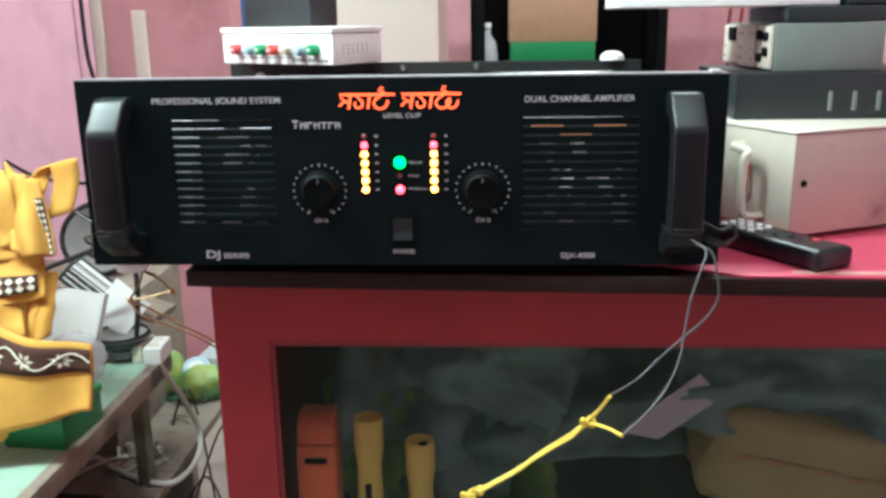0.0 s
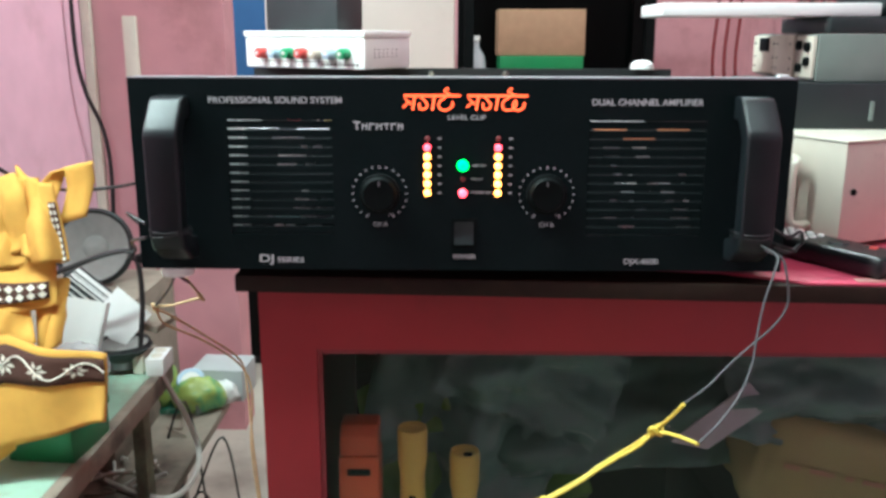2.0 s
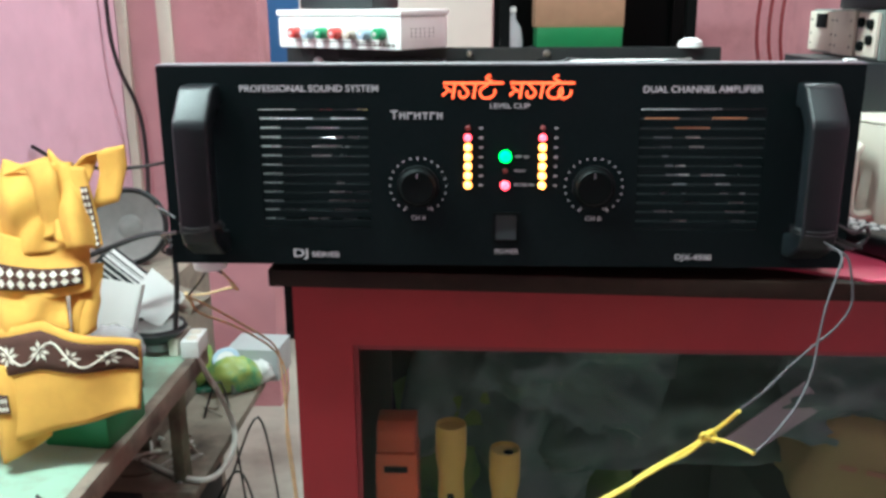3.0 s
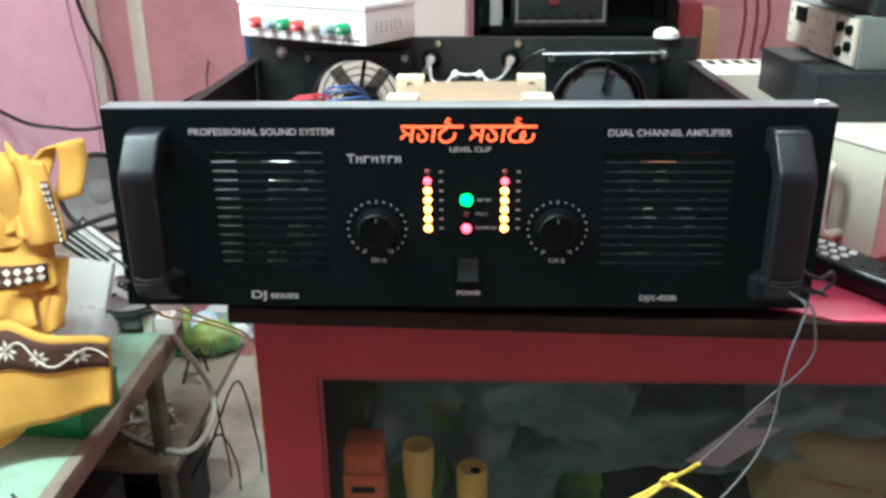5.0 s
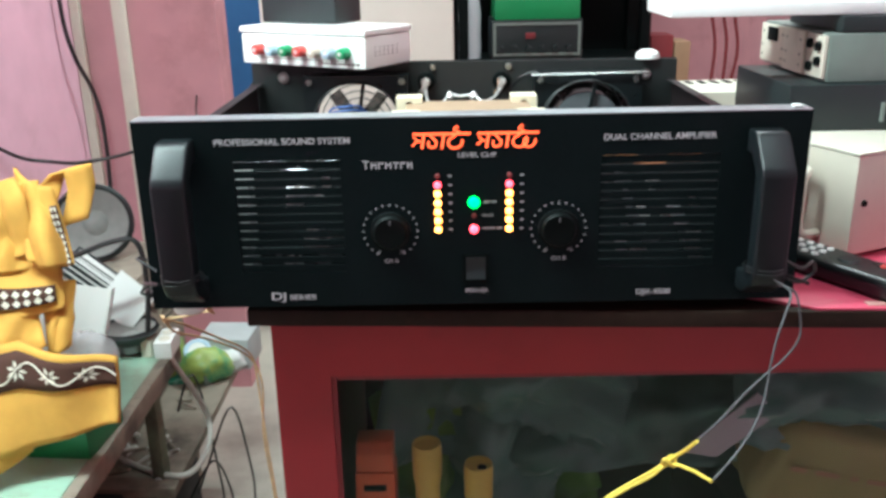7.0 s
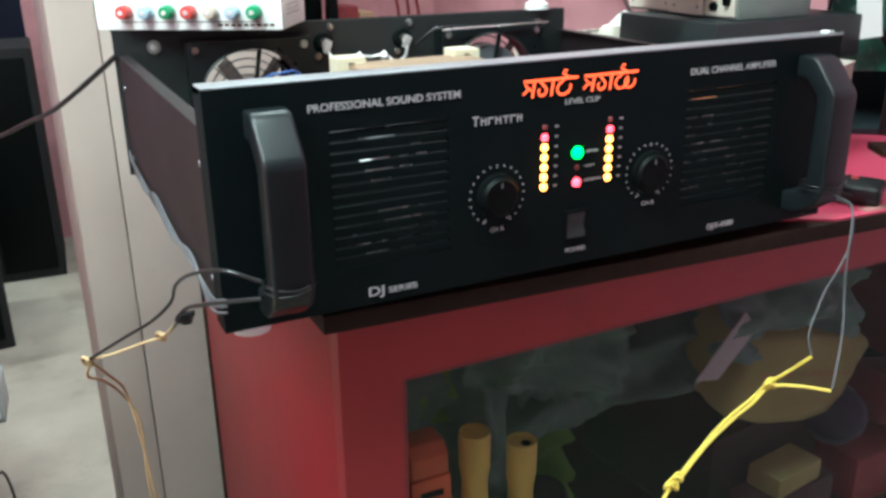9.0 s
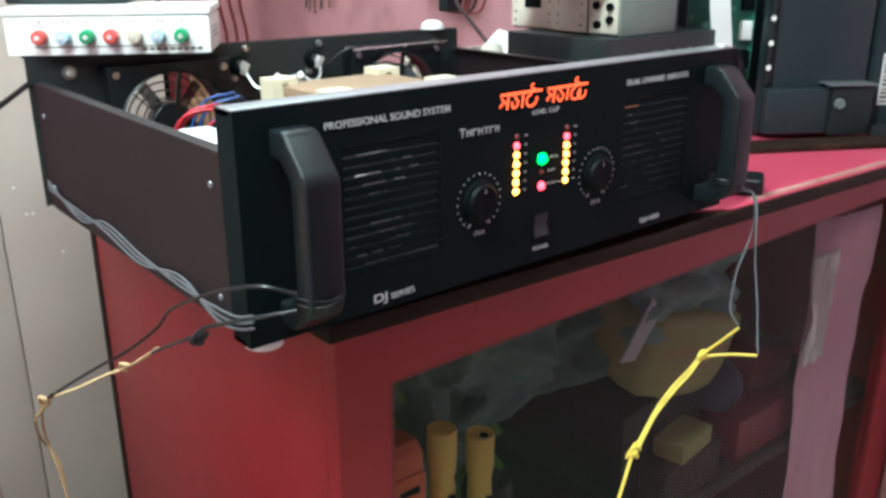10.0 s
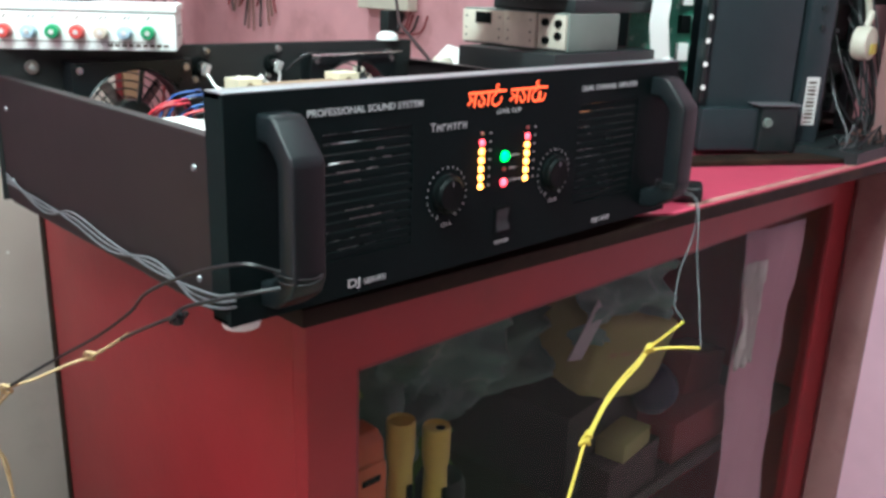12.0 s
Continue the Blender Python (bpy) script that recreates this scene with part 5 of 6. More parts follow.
whole("white_cable", tube([(-0.463, 0.622, 0.518), (-0.457, 0.635, 0.490), (-0.455, 0.665, 0.45), (-0.452, 0.696, 0.41), (-0.447, 0.741, 0.33), (-0.436, 0.70, 0.3058), (-0.436, 0.63, 0.3055), (-0.456, 0.600, 0.3055), (-0.507, 0.614, 0.3055), (-0.566, 0.649, 0.3055), (-0.612, 0.685, 0.3055)], 0.0048), WIRE_WHITE, "thick white cable looping down onto the low board", "cable")
whole("circuit_scrap", solid(0, 0.09, 0, 0.06, 0, 0.008, bevel=0.001), PCB, "green yellow circuit board scrap on the low board", "circuit board", at=LOW @ pose(-0.515, 0.735, 0.4002, 0, 0, 10))
for k, (x, y, material) in enumerate(((-0.425, 0.77, GREEN), (-0.455, 0.79, YELLOW), (-0.415, 0.80, OFF_WHITE), (-0.48, 0.78, KRAFT), (-0.44, 0.75, GREYGREEN), (-0.50, 0.80, OFF_WHITE))):
    whole("component_scrap", solid(-0.016, 0.016, -0.012, 0.012, 0, 0.016 + 0.006 * (k % 3), bevel=0.004), material, "small electronic part lying on the low board", "component", "parts on the board", at=LOW @ pose(x, y, 0.4002, 0, 0, 35 * k))
whole("dangling_lead", tube([(-0.45, 0.14, 0.5685), (-0.41, 0.10, 0.571), (-0.398, 0.085, 0.560), (-0.384, 0.08, 0.52), (-0.388, 0.08, 0.44), (-0.380, 0.09, 0.36), (-0.40, 0.10, 0.25)], 0.0018), WIRE, "thin dark lead hanging over the bench edge", "cable", at=BENCH)
for k, (x, y) in enumerate(((-0.37, 0.66), (-0.34, 0.72), (-0.40, 0.70))):
    whole("floor_cable", tube([(x - 0.1, y + 0.05, 0.005), (x - 0.03, y - 0.03, 0.12 + 0.05 * k), (x + 0.02, y, 0.2 + 0.08 * k), (x + 0.03, y + 0.06, 0.1), (x + 0.02, y + 0.1, 0.004)], 0.0022), WIRE, "black cable lying in loose loops on the floor", "cable", "loose cables", at=Matrix.Translation((-0.12, 0.15, 0)))

# wall fittings
whole("corner_batten", solid(0, 0.022, -0.018, 0, 0.30, 1.9, bevel=0.002), OFF_WHITE, "pale wooden batten in the corner of the pink walls", "batten", at=pose(-0.8885, 1.4895, 0))
whole("cable_duct", solid(-0.016, 0.016, -0.014, 0, 0.0, 0.80, bevel=0.002), OFF_WHITE, "white plastic cable duct fixed upright on the wall", "cable duct", at=pose(-0.777, 1.4895, 0.26))
whole("wall_cable", tube([(-0.705, 1.03, 1.25), (-0.709, 1.03, 1.02), (-0.702, 1.04, 0.93), (-0.688, 1.075, 0.85), (-0.682, 1.08, 0.76), (-0.69, 1.08, 0.60)], 0.004), WIRE, "black cable running down the corner of the walls", "cable", at=away(1.225))
whole("wall_cable", tube([(-0.717, 0.72, 0.83), (-0.705, 0.78, 0.795), (-0.667, 0.80, 0.783), (-0.611, 0.80, 0.781), (-0.55, 0.90, 0.78), (-0.50, 1.097, 0.79)], 0.003), WIRE, "thin black cable slung loosely between the two pink walls", "cable", at=away(1.225))


whole("bench_cable", tube([(-0.885, 0.52, 0.60), (-0.66, 0.58, 0.652), (-0.58, 0.59, 0.680), (-0.51, 0.60, 0.704), (-0.475, 0.60, 0.70), (-0.465, 0.59, 0.64), (-0.47, 0.58, 0.566)], 0.004), WIRE, "thick black cable rising from the workbench to the wall", "cable")


# ---- doorway room ----
def build_pa_box(at, w, d, h):
    t = thing("speaker_cabinet", "black carpet covered loudspeaker cabinet standing on the floor", "loudspeaker", "speaker cabinets", at=at)
    part("box", solid(-w / 2, w / 2, 0, d, 0, h, bevel=0.006), SPK, t)
    part("grille", solid(-w / 2 + 0.02, w / 2 - 0.02, -0.006, -0.0005, 0.03, h - 0.03, bevel=0.003), KNOB, t)
    part("corner", solid(-w / 2 - 0.002, -w / 2 + 0.03, -0.008, 0.03, h - 0.03, h + 0.002, bevel=0.003), TOWER, t)


build_pa_box(pose(-0.60, 0.62, 0, 0, 0, 5), 0.19, 0.28, 0.255)
build_pa_box(pose(-0.60, 0.22, 0, 0, 0, -4), 0.17, 0.26, 0.36)
build_pa_box(pose(-0.60, 1.97, 0, 0, 0, 4), 0.34, 0.35, 0.48)
build_pa_box(pose(-0.36, 2.5, 0, 0, 0, -3), 0.20, 0.3, 0.74)
whole("blue_door", solid(0, 0.75, 0, 0.04, 0, 2.0, bevel=0.004), BLUE, "flat blue painted door in the room beyond", "door", at=pose(-1.25, 3.3, 0, 0, 0, 0))

# ---- things at the rear wall of the shop ----
def build_rack():
    t = thing("rear_shelf", "black metal shelf unit against the rear wall of shop", "shelf", at=pose(0.02, 2.15, 0))
    for x in (0.0, 0.56):
        for y in (0.0, 0.21):
            part("post", solid(x, x + 0.03, y, y + 0.03, 0, 1.5), KNOB, t)
    for z in (0.2, 0.755, 1.25):
        part("shelf_board", solid(0.0, 0.59, 0.0, 0.24, z, z + 0.02), KNOB, t)
    part("back_sheet", solid(-0.02, 0.62, 0.241, 0.246, 0, 1.5), KNOB, t)


build_rack()


def build_old_amp():
    t = thing("old_amplifier", "black amplifier with red switch and knobs on the rear shelf", "amplifier", at=pose(0.12, 2.14, 0.7752))
    part("case", solid(0, 0.28, 0, 0.2, 0, 0.12, bevel=0.003), DARK_BOX, t)
    part("red_switch", solid(0.105, 0.135, -0.004, 0, 0.064, 0.082, bevel=0.002), MAROON, t)
    part("face_frame", plate(0.006, 0.274, 0.012, 0.112, -0.003, -0.0005, [(0.014, 0.266, 0.020, 0.104)]), GREYGREEN, t, "worn grey green edging round the face")
    for k in range(6):
        part("knob", cyl(0.010, 0.009, 0.012, Matrix.Translation((0.03 + 0.042 * k, 0, 0.035)) @ UP, seg=18), DARK_BOX, t)


build_old_amp()
whole("green_carton", solid(0, 0.26, 0, 0.18, 0, 0.06, bevel=0.002), GREEN, "flat green carton on top of the old amplifier", "carton", at=pose(0.13, 2.14, 0.8956))
whole("brown_carton", solid(0, 0.27, 0, 0.18, 0, 0.14, bevel=0.003), CARTON, "plain brown cardboard carton on the green one", "carton", at=pose(0.125, 2.15, 0.956))
whole("red_carton", solid(0, 0.07, 0, 0.12, 0, 0.215, bevel=0.002), MAROON, "dull red carton standing beside the rear shelf", "carton", at=pose(0.625, 2.2, 0.62))
whole("side_stand", solid(0, 0.15, 0, 0.2, 0, 0.6195, bevel=0.004), CARTON, "brown wooden stand beside the rear shelf", "stand", at=pose(0.62, 2.15, 0))
whole("pale_carton", solid(0, 0.05, 0, 0.12, 0, 0.195, bevel=0.002), CARTON, "pale carton standing beside the red one", "carton", at=pose(0.70, 2.2, 0.62))


def build_bottle():
    t = thing("plastic_bottle", "clear plastic bottle standing on the rear shelf", "bottle", at=pose(0.055, 2.2, 0.7752))
    part("bottle", lathe([(0.0001, 0.0), (0.034, 0.002), (0.036, 0.03), (0.034, 0.08), (0.036, 0.14), (0.030, 0.18), (0.014, 0.205), (0.013, 0.225)], seg=28), FILM, t, smooth=60)
    part("cap", cyl(0.015, 0.015, 0.016, Matrix.Translation((0, 0, 0.2255)), seg=24), WHITE_PLASTIC, t)


build_bottle()

# switch box and hanging leads on the pink side wall
def build_wall_box():
    t = thing("wall_switch_box", "cream switch box on the pink wall with loose leads", "switch box", at=pose(1.0495, 1.345, 0.969))
    part("box", solid(-0.035, 0, -0.10, 0.10, 0, 0.14, bevel=0.004), OFF_WHITE, t)
    part("plug", solid(-0.05, -0.01, -0.045, -0.010, -0.055, -0.001, bevel=0.004), DARK_BOX, t)
    rng = random.Random(3)
    for k in range(4):
        y = rng.uniform(-0.09, 0.06)
        part("lead", tube([(-0.012, y, 0.001), (-0.016, y + 0.01, -0.03), (-0.02, y + rng.uniform(-0.02, 0.02), -0.055), (-0.014, y - 0.04, -0.05), (-0.010, y - 0.06, -0.01)], 0.0026), (WIRE, MAROON)[k % 2], t)


build_wall_box()
rng = random.Random(17)
for k in range(13):
    y = 1.87 + 0.022 * k + rng.uniform(-0.006, 0.006)
    low = rng.uniform(0.86, 0.95)
    whole("hanging_lead", tube([(1.04, y, 1.25), (1.035, y + 0.005, 1.1), (1.038, y + rng.uniform(-0.012, 0.012), 1.0), (1.037, y + rng.uniform(-0.015, 0.015), low)], 0.0035), (MAROON, DUSTY, DUSTY, DARK_BOX)[k % 4],
          "dusty dark red lead hanging on the pink wall", "lead", "hanging leads")
for x, low in ((0.80, 0.62), (0.835, 0.56), (0.87, 0.70)):
    whole("hanging_lead", tube([(x, 2.15, 2.7), (x + 0.006, 2.16, 1.3), (x - 0.008, 2.15, 0.95), (x + 0.012, 2.15, 0.8), (x, 2.15, low)], 0.005), MAROON, "long dark lead hanging from the ceiling near the shelf", "lead", "hanging leads")
whole("aerial_rod", tube([(1.03, 1.30, 1.10), (0.86, 1.10, 0.95), (0.55, 0.52, 0.836)], 0.004, smooth=2), WIRE, "thin dark rod leaning on the wall behind the equipment stack", "rod")
whole("socket_adapter", lathe([(0.0001, 0.016), (0.010, 0.015), (0.014, 0.010), (0.015, 0.0)], seg=24), OFF_WHITE, "cream lamp socket piece lying on the amplifier stack", "adapter", at=pose(0.34, 0.42, 0.9355))


# ---- what shows behind the cabinet glass ----
def torch(x, y, z0, top, label):
    t = thing("plastic_torch", label, "torch", "torches behind the glass", at=pose(x, y, z0))
    h = top - z0
    part("body", lathe([(0.0001, 0), (0.0108, 0.001), (0.0108, h * 0.12)] + [(0.0108 + (0.0008 if k % 2 else 0), h * (0.12 + 0.05 * k)) for k in range(1, 12)] + [(0.0108, h - 0.045)], seg=28), YELLOW, t, smooth=40)
    hd = part("head", lathe([(0.0108, h - 0.0448), (0.0130, h - 0.032), (0.0133, h - 0.004), (0.0125, h), (0.0120, h), (0.0116, h - 0.003), (0.0001, h - 0.003)], seg=28), YELLOW, t, smooth=40)
    part("switch", solid(-0.003, 0.003, -0.0150, -0.011, h - 0.075, h - 0.060, bevel=0.001), KNOB, t)
    return hd


SH = 0.4412
torch(-0.040, 0.066, SH, 0.683, "ribbed yellow plastic torch standing behind the glass")
torch(0.006, 0.068, SH, 0.660, "yellow plastic torch with a dark hole in its cap")
part("hole", cyl(0.0045, 0.0045, 0.0006, Matrix.Translation((0.003, -0.002, 0.2158)), seg=14), KNOB, bpy.data.objects["plastic_torch.001"])
t = thing("emergency_lamp", "orange plastic emergency lamp standing behind the glass", "lamp", at=pose(-0.086, 0.066, SH))
part("body", solid(-0.018, 0.018, -0.015, 0.02, 0, 0.22, bevel=0.004), ORANGE, t)
part("head", extrude_profile([(-0.013, 0.2202), (0.018, 0.2202), (0.018, 0.246), (-0.004, 0.246), (-0.012, 0.238)], -0.0165, 0.0165, bevel=0.002), ORANGE, t)
part("slot", solid(-0.010, 0.010, -0.0158, -0.0151, 0.203, 0.209), KNOB, t, "dark slot in the front")


def crumpled(w, h, seed, amount, material, name, label, at, nu=26, nv=20, fold=9.0):
    def place(u, v):
        p = Vector((u * 3, v * 3, seed))
        d = noise.noise(p * 1.2) + 0.5 * abs(noise.noise(p * 2.6)) + 0.25 * noise.noise(p * 6)
        return Vector((w * (u - 0.5), amount * d, h * v))

    return whole(name, cloth_patch(nu, nv, place, 0.0012), material, label, "plastic bag", "bags behind the glass", smooth=180, at=at)


crumpled(0.20, 0.20, 1.3, 0.05, TEAL_BAG, "plastic_bag", "crumpled teal plastic bag stuffed behind the torches", pose(-0.01, 0.155, 0.560, 0, 12, 0))
crumpled(0.22, 0.24, 4.6, 0.06, GREEN_BAG, "plastic_bag", "crumpled green plastic bag at the back of the shelf", pose(0.04, 0.19, SH + 0.01, 0, -8, 8))
crumpled(0.26, 0.14, 7.9, 0.05, TEAL_BAG, "plastic_bag", "shiny grey blue plastic sheet lying across the shelf", pose(0.17, 0.15, 0.60, -25, -8, -6))
crumpled(0.16, 0.10, 2.2, 0.03, TEAL_BAG, "plastic_bag", "small folded blue plastic sheet near the cabinet top", pose(0.05, 0.11, 0.665, 0, 22, 0))


def build_parcel():
    t = thing("paper_parcel", "slumped yellow paper parcel with faded printed bars", "parcel", at=pose(0.345, 0.155, 0.575, 10, 14, 4))
    bm = bmesh.new()
    bmesh.ops.create_cube(bm, size=1)
    bmesh.ops.subdivide_edges(bm, edges=bm.edges[:], cuts=7, use_grid_fill=True)
    for v in bm.verts:
        q = v.co * 2
        k = 1 - 0.16 * (abs(q.x) ** 4 + abs(q.z) ** 4) / 2 + 0.07 * noise.noise(v.co * 4)
        v.co = Vector((0.105 * q.x * k, 0.055 * q.y * (1 + 0.15 * (1 - q.x * q.x)), 0.055 + 0.055 * q.z * k))
    part("wrapper", bm, KRAFT, t, smooth=180)
    for k, (x, w) in enumerate(((-0.075, 0.02), (-0.05, 0.028), (-0.015, 0.012), (0.002, 0.026), (0.034, 0.022), (0.06, 0.016))):
        part("printed_bar", solid(x, x + w - 0.004, -0.0645, -0.0640, 0.062, 0.067), CARTON, t)
    return t


build_parcel()
whole("stacked_carton", solid(-0.10, 0.12, -0.08, 0.12, 0, 0.115, bevel=0.003), DARK_BOX, "dark carton holding up the yellow parcel inside", "carton", at=pose(0.36, 0.20, SH, 0, 0, 6))
crumpled(0.20, 0.09, 9.4, 0.03, TEAL_BAG, "plastic_bag", "grey green clear film hanging over the parcel", pose(0.33, 0.085, 0.66, 0, 6, 2))
whole("folded_paper", extrude_profile([(0.0354, -0.011), (0.0932, 0.024), (0.0708, 0.048), (0.0, 0.0)], 0, 0.0015, axis="y"), PALE_GREY, "folded pale grey paper leaning behind the glass", "paper", at=pose(0.183, 0.056, 0.676, 0, 0, 13))
whole("small_box", solid(-0.036, 0.036, -0.02, 0.02, 0, 0.024, bevel=0.002), KRAFT, "small pale carton lying behind the glass", "carton", at=pose(0.350, 0.085, SH + 0.0575, 0, 0, 8))
whole("box_under", solid(-0.06, 0.06, -0.02, 0.02, 0, 0.057, bevel=0.002), INNER, "dark brown carton under the small pale one", "carton", at=pose(0.350, 0.085, SH, 0, 0, 4))
whole("blue_ball", lathe([(0.0001, 0.0), (0.02, 0.006), (0.033, 0.022), (0.036, 0.036), (0.033, 0.05), (0.02, 0.066), (0.0001, 0.072)], seg=28), NAVY, "glossy dark blue round tin behind the glass", "tin", smooth=60, at=pose(0.455, 0.115, SH + 0.0598))
whole("brown_box", solid(-0.08, 0.08, -0.05, 0.05, 0, 0.0595, bevel=0.002), MAROON, "dark red carton on the cabinet shelf", "carton", at=pose(0.53, 0.12, SH))
whole("red_packet", solid(-0.05, 0.05, -0.03, 0.03, 0, 0.06, bevel=0.003), MAROON, "dull red packet leaning inside the cabinet", "packet", at=pose(0.565, 0.13, SH + 0.06, 0, 12, 0))
whole("steel_tin", lathe([(0.0001, 0.0), (0.026, 0.001), (0.026, 0.12), (0.022, 0.128), (0.0001, 0.13)], seg=28), DARK_BOX, "dark shiny tin beside the yellow torches", "tin", at=pose(0.055, 0.11, SH))
# pale curtain-like sheet and a plastic sleeve standing at the right end behind the glass
crumpled(0.15, 0.66, 3.3, 0.012, PINK, "paper_sheet", "pale pink paper sheet hung behind the cabinet glass", pose(0.635, 0.055, 0.085, 0, 0, 0))
crumpled(0.05, 0.15, 6.1, 0.01, PAPER, "plastic_sleeve", "pale folded plastic sleeve hung behind the glass", pose(0.565, 0.046, 0.56, 0, 0, 0))


# ---- leads and strings ----
def cord(name, label, points, r, material, category="cable", group=""):
    return whole(name, tube(points, r), material, label, category, group)


# knotted nylon string and the thin leads it ties, hanging from the amplifier's handle
s = thing("nylon_string", "knotted yellow nylon string tied to two thin leads", "string", at=pose(0, 0, 0))
part("strand", tube([(0.152, -0.086, 0.773), (0.147, -0.074, 0.758), (0.140, -0.062, 0.743), (0.129, -0.058, 0.731), (0.117, -0.054, 0.720), (0.102, -0.052, 0.708), (0.089, -0.053, 0.698), (0.054, -0.063, 0.682), (0.030, -0.074, 0.672), (-0.005, -0.09, 0.655), (-0.06, -0.115, 0.635), (-0.13, -0.15, 0.60)], 0.0014), STRING, s)
part("strand", tube([(0.159, -0.101, 0.751), (0.150, -0.080, 0.747), (0.140, -0.064, 0.741), (0.128, -0.060, 0.728), (0.115, -0.057, 0.718), (0.100, -0.055, 0.706), (0.087, -0.055, 0.696), (0.056, -0.064, 0.682)], 0.0013), STRING, s)
for p, r in (((0.140, -0.063, 0.743), 0.0045), ((0.053, -0.063, 0.682), 0.0048), ((0.060, -0.061, 0.685), 0.0036)):
    v = Vector(p)
    part("knot", tube([v + Vector((r * math.cos(a), r * math.sin(a) * 0.7, 0.6 * r * math.sin(2 * a))) for a in [0.55 * k for k in range(14)]], 0.0015, seg=6, smooth=3), STRING, s)
cord("thin_lead", "thin grey lead hanging from the handle to the string", [(0.215, -0.034, 0.868), (0.226, -0.040, 0.864), (0.230, -0.043, 0.850), (0.233, -0.041, 0.830), (0.224, -0.042, 0.814), (0.207, -0.046, 0.800), (0.190, -0.054, 0.788), (0.173, -0.064, 0.776), (0.153, -0.085, 0.774)], 0.0008, WIRE_GREY, group="thin leads")
cord("thin_lead", "thin dark lead hanging from the handle to the string", [(0.212, -0.036, 0.872), (0.221, -0.045, 0.866), (0.217, -0.052, 0.855), (0.210, -0.058, 0.836), (0.206, -0.062, 0.815), (0.202, -0.068, 0.795), (0.193, -0.077, 0.778), (0.178, -0.088, 0.763), (0.160, -0.101, 0.752)], 0.0008, WIRE_GREY, group="thin leads")


def coil(name, label, cx, z, turns, seed):
    rng = random.Random(seed)
    pts = []
    for k in range(turns * 8 + 1):
        a = 2 * math.pi * k / 8
        pts.append((cx + 0.0145 * math.cos(a) + rng.uniform(-0.0006, 0.0006), -0.026 + 0.0150 * math.sin(a), z + 0.0035 * k / 8 + rng.uniform(-0.001, 0.001)))
    return cord(name, label, pts, 0.0006, WIRE, group="wound leads")


coil("wound_lead", "thin grey lead wound round the handle's foot", -0.2085, 0.8740, 2, 2)
coil("wound_lead", "thin grey lead wound round the other handle's foot", 0.2085, 0.8740, 2, 6)
cord("thin_lead", "tangle of thin dark lead beside the handle", [(0.222, -0.02, 0.882), (0.236, -0.022, 0.875), (0.246, -0.018, 0.878), (0.25, -0.012, 0.868), (0.238, -0.016, 0.862), (0.225, -0.022, 0.87), (0.24, -0.03, 0.866)], 0.0014, WIRE, group="thin leads")
# leads along the amplifier's left side and out to the handle
for k, (dz, name) in enumerate(((0.0, "thin"), (0.004, "thin"), (-0.004, "thin"))):
    cord("side_lead", "thin grey lead lying along the amplifier's side", [(-0.2395, 0.385, 0.866 + dz), (-0.2405, 0.30, 0.857 - dz), (-0.2400, 0.24, 0.861 + dz), (-0.2405, 0.17, 0.854 + dz), (-0.2400, 0.10, 0.857 - dz), (-0.2420, 0.045, 0.853 + dz), (-0.2440, 0.010, 0.858 + dz), (-0.2400, -0.004, 0.862 + dz)], 0.0009, WIRE_PALE, group="side leads")
cord("black_lead", "black lead looping from the handle to a twine", [(-0.225, -0.030, 0.884), (-0.243, -0.016, 0.889), (-0.253, 0.030, 0.872), (-0.2545, 0.085, 0.845), (-0.2550, 0.112, 0.823), (-0.266, 0.145, 0.797), (-0.285, 0.180, 0.772), (-0.311, 0.212, 0.745)], 0.0012, WIRE)
cord("black_lead", "black lead with a knot hanging off the handle", [(-0.225, -0.030, 0.874), (-0.241, -0.012, 0.868), (-0.252, 0.012, 0.859), (-0.257, 0.032, 0.850), (-0.263, 0.036, 0.842), (-0.256, 0.040, 0.838), (-0.253, 0.034, 0.846), (-0.256, 0.070, 0.828), (-0.253, 0.110, 0.808), (-0.251, 0.140, 0.792)], 0.0013, WIRE)
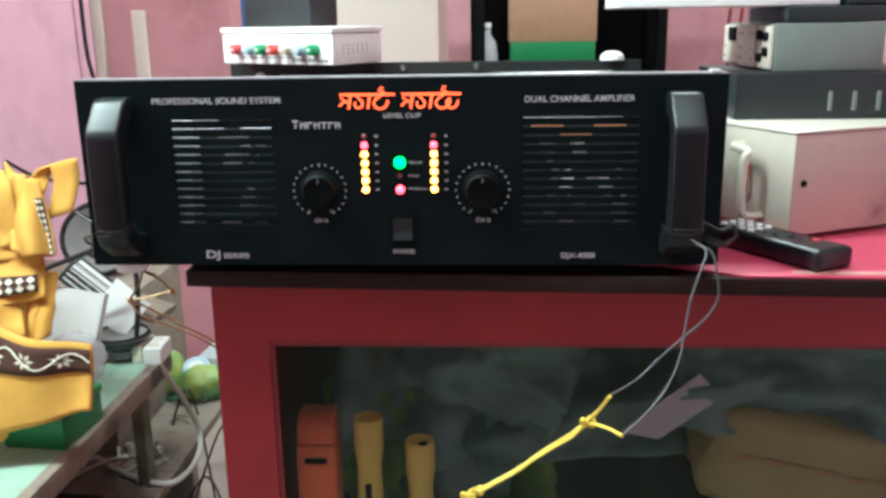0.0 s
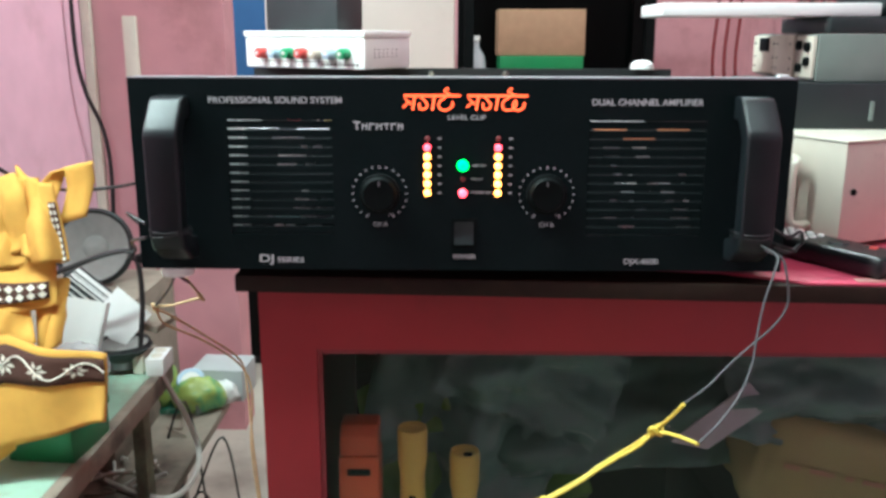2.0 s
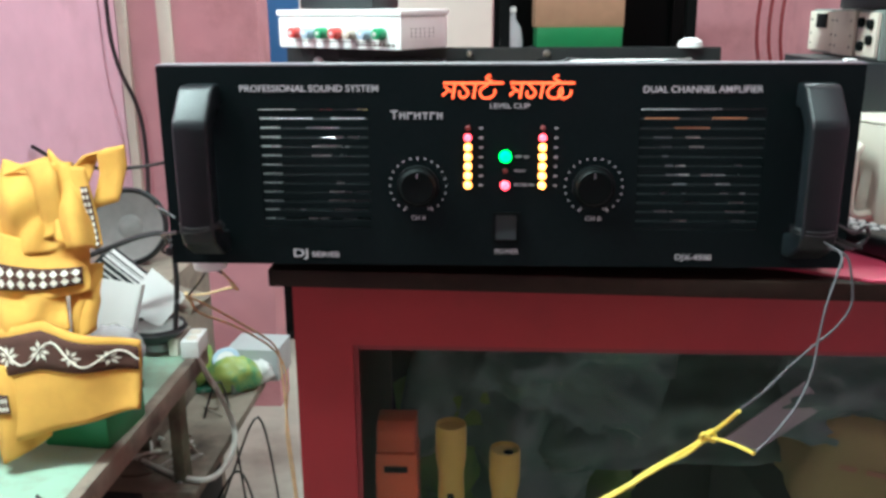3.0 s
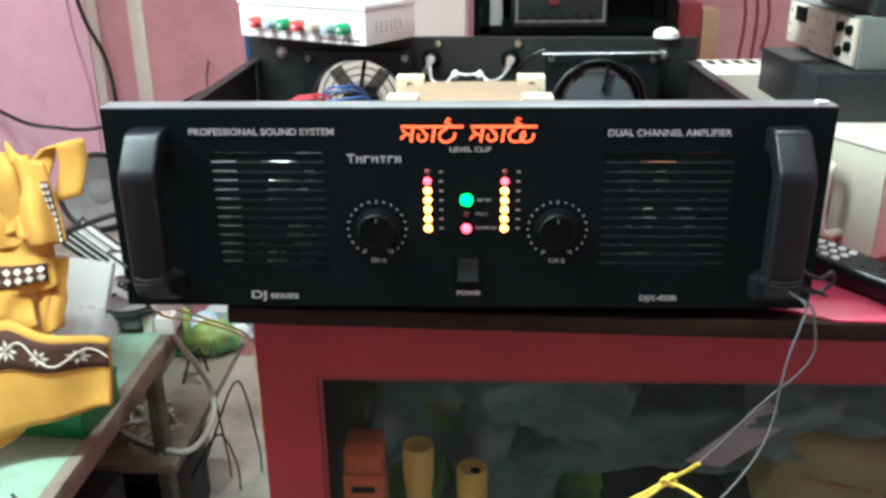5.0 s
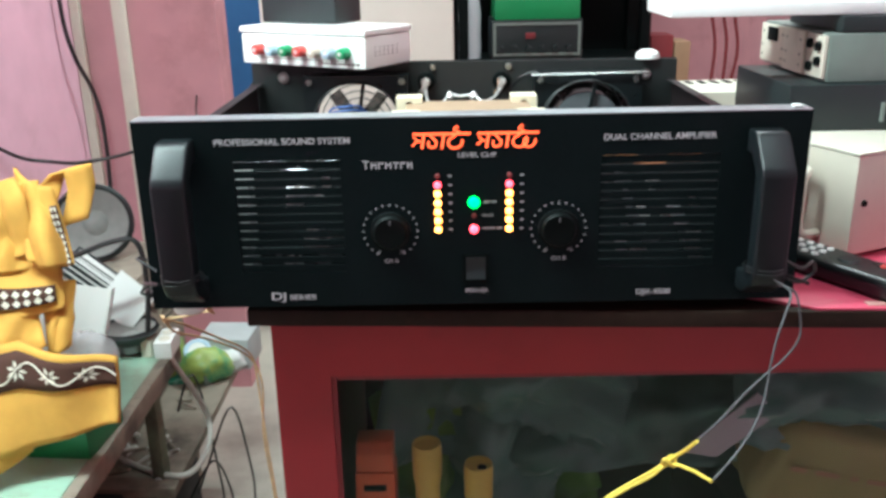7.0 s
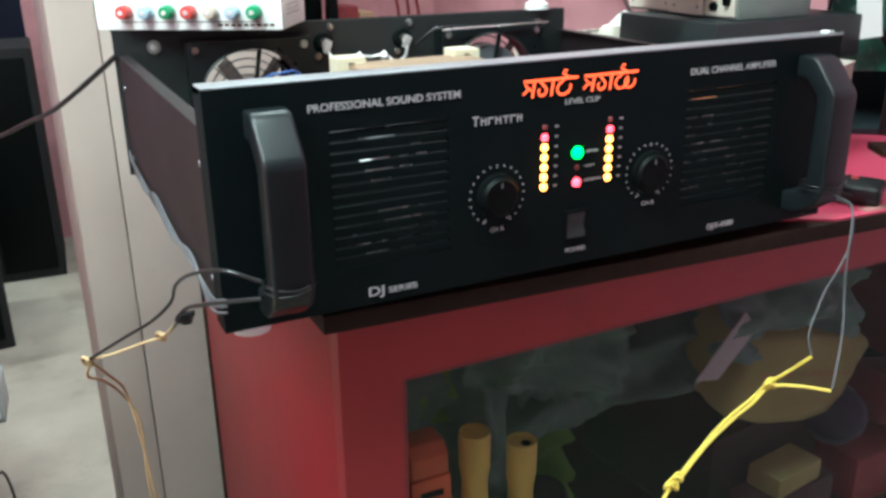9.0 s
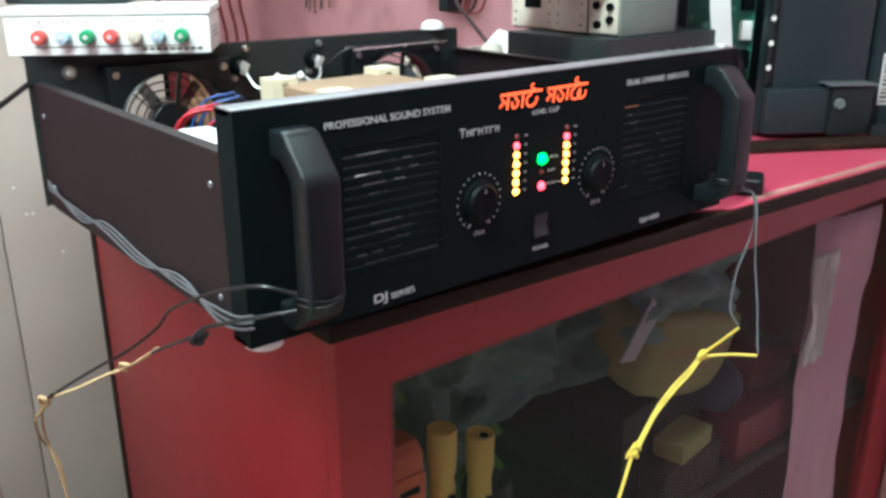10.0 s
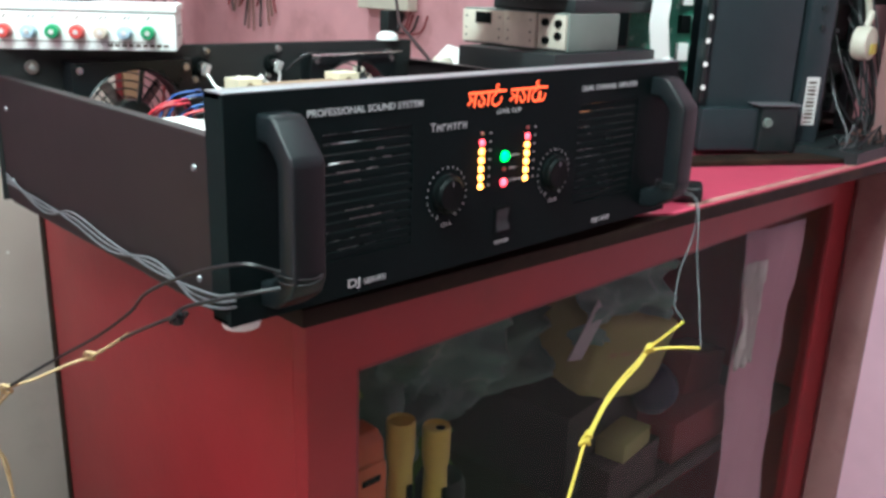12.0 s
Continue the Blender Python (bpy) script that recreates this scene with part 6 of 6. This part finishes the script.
whole("lead_knot", lathe([(0.0001, -0.0045), (0.0035, -0.003), (0.0042, 0.0), (0.0035, 0.003), (0.0001, 0.0045)], seg=14), RUBBER, "small taped knot in the black lead", "knot", at=pose(-0.257, 0.038, 0.841))
t = thing("tan_twine", "frayed tan twine knotted to the black leads, hanging down", "twine", at=pose(0, 0, 0))
part("strand", tube([(-0.251, 0.139, 0.793), (-0.252, 0.160, 0.780), (-0.2555, 0.188, 0.763), (-0.268, 0.198, 0.757), (-0.290, 0.206, 0.749), (-0.311, 0.213, 0.744), (-0.306, 0.245, 0.725), (-0.292, 0.32, 0.675), (-0.275, 0.40, 0.615), (-0.268, 0.40, 0.57), (-0.262, 0.39, 0.50), (-0.255, 0.385, 0.42), (-0.25, 0.38, 0.33)], 0.0013), JUTE, t)
part("strand", tube([(-0.309, 0.211, 0.742), (-0.312, 0.245, 0.715), (-0.297, 0.325, 0.668), (-0.278, 0.405, 0.608), (-0.264, 0.405, 0.57), (-0.266, 0.395, 0.50), (-0.259, 0.39, 0.42), (-0.254, 0.385, 0.33)], 0.0013), JUTE, t)
part("knot", tube([(-0.2535, 0.184, 0.766), (-0.2585, 0.189, 0.767), (-0.2570, 0.194, 0.760), (-0.2530, 0.189, 0.760), (-0.2560, 0.185, 0.767)], 0.0015), JUTE, t)
part("knot", tube([(-0.309, 0.210, 0.746), (-0.314, 0.214, 0.747), (-0.313, 0.217, 0.740), (-0.308, 0.213, 0.740), (-0.311, 0.210, 0.747)], 0.0015), JUTE, t)
part("frayed_end", tube([(-0.251, 0.139, 0.793), (-0.250, 0.133, 0.798), (-0.249, 0.130, 0.799)], 0.0009), JUTE, t)
cord("thick_cable", "black cable from the amplifier's rear corner to the doorway wall", [(-0.238, 0.397, 0.957), (-0.256, 0.426, 0.937), (-0.276, 0.454, 0.916), (-0.297, 0.490, 0.895), (-0.322, 0.551, 0.874), (-0.349, 0.620, 0.850), (-0.40, 0.76, 0.81), (-0.46, 0.95, 0.79), (-0.57, 1.30, 0.77), (-0.62, 1.487, 0.78)], 0.0025, WIRE)
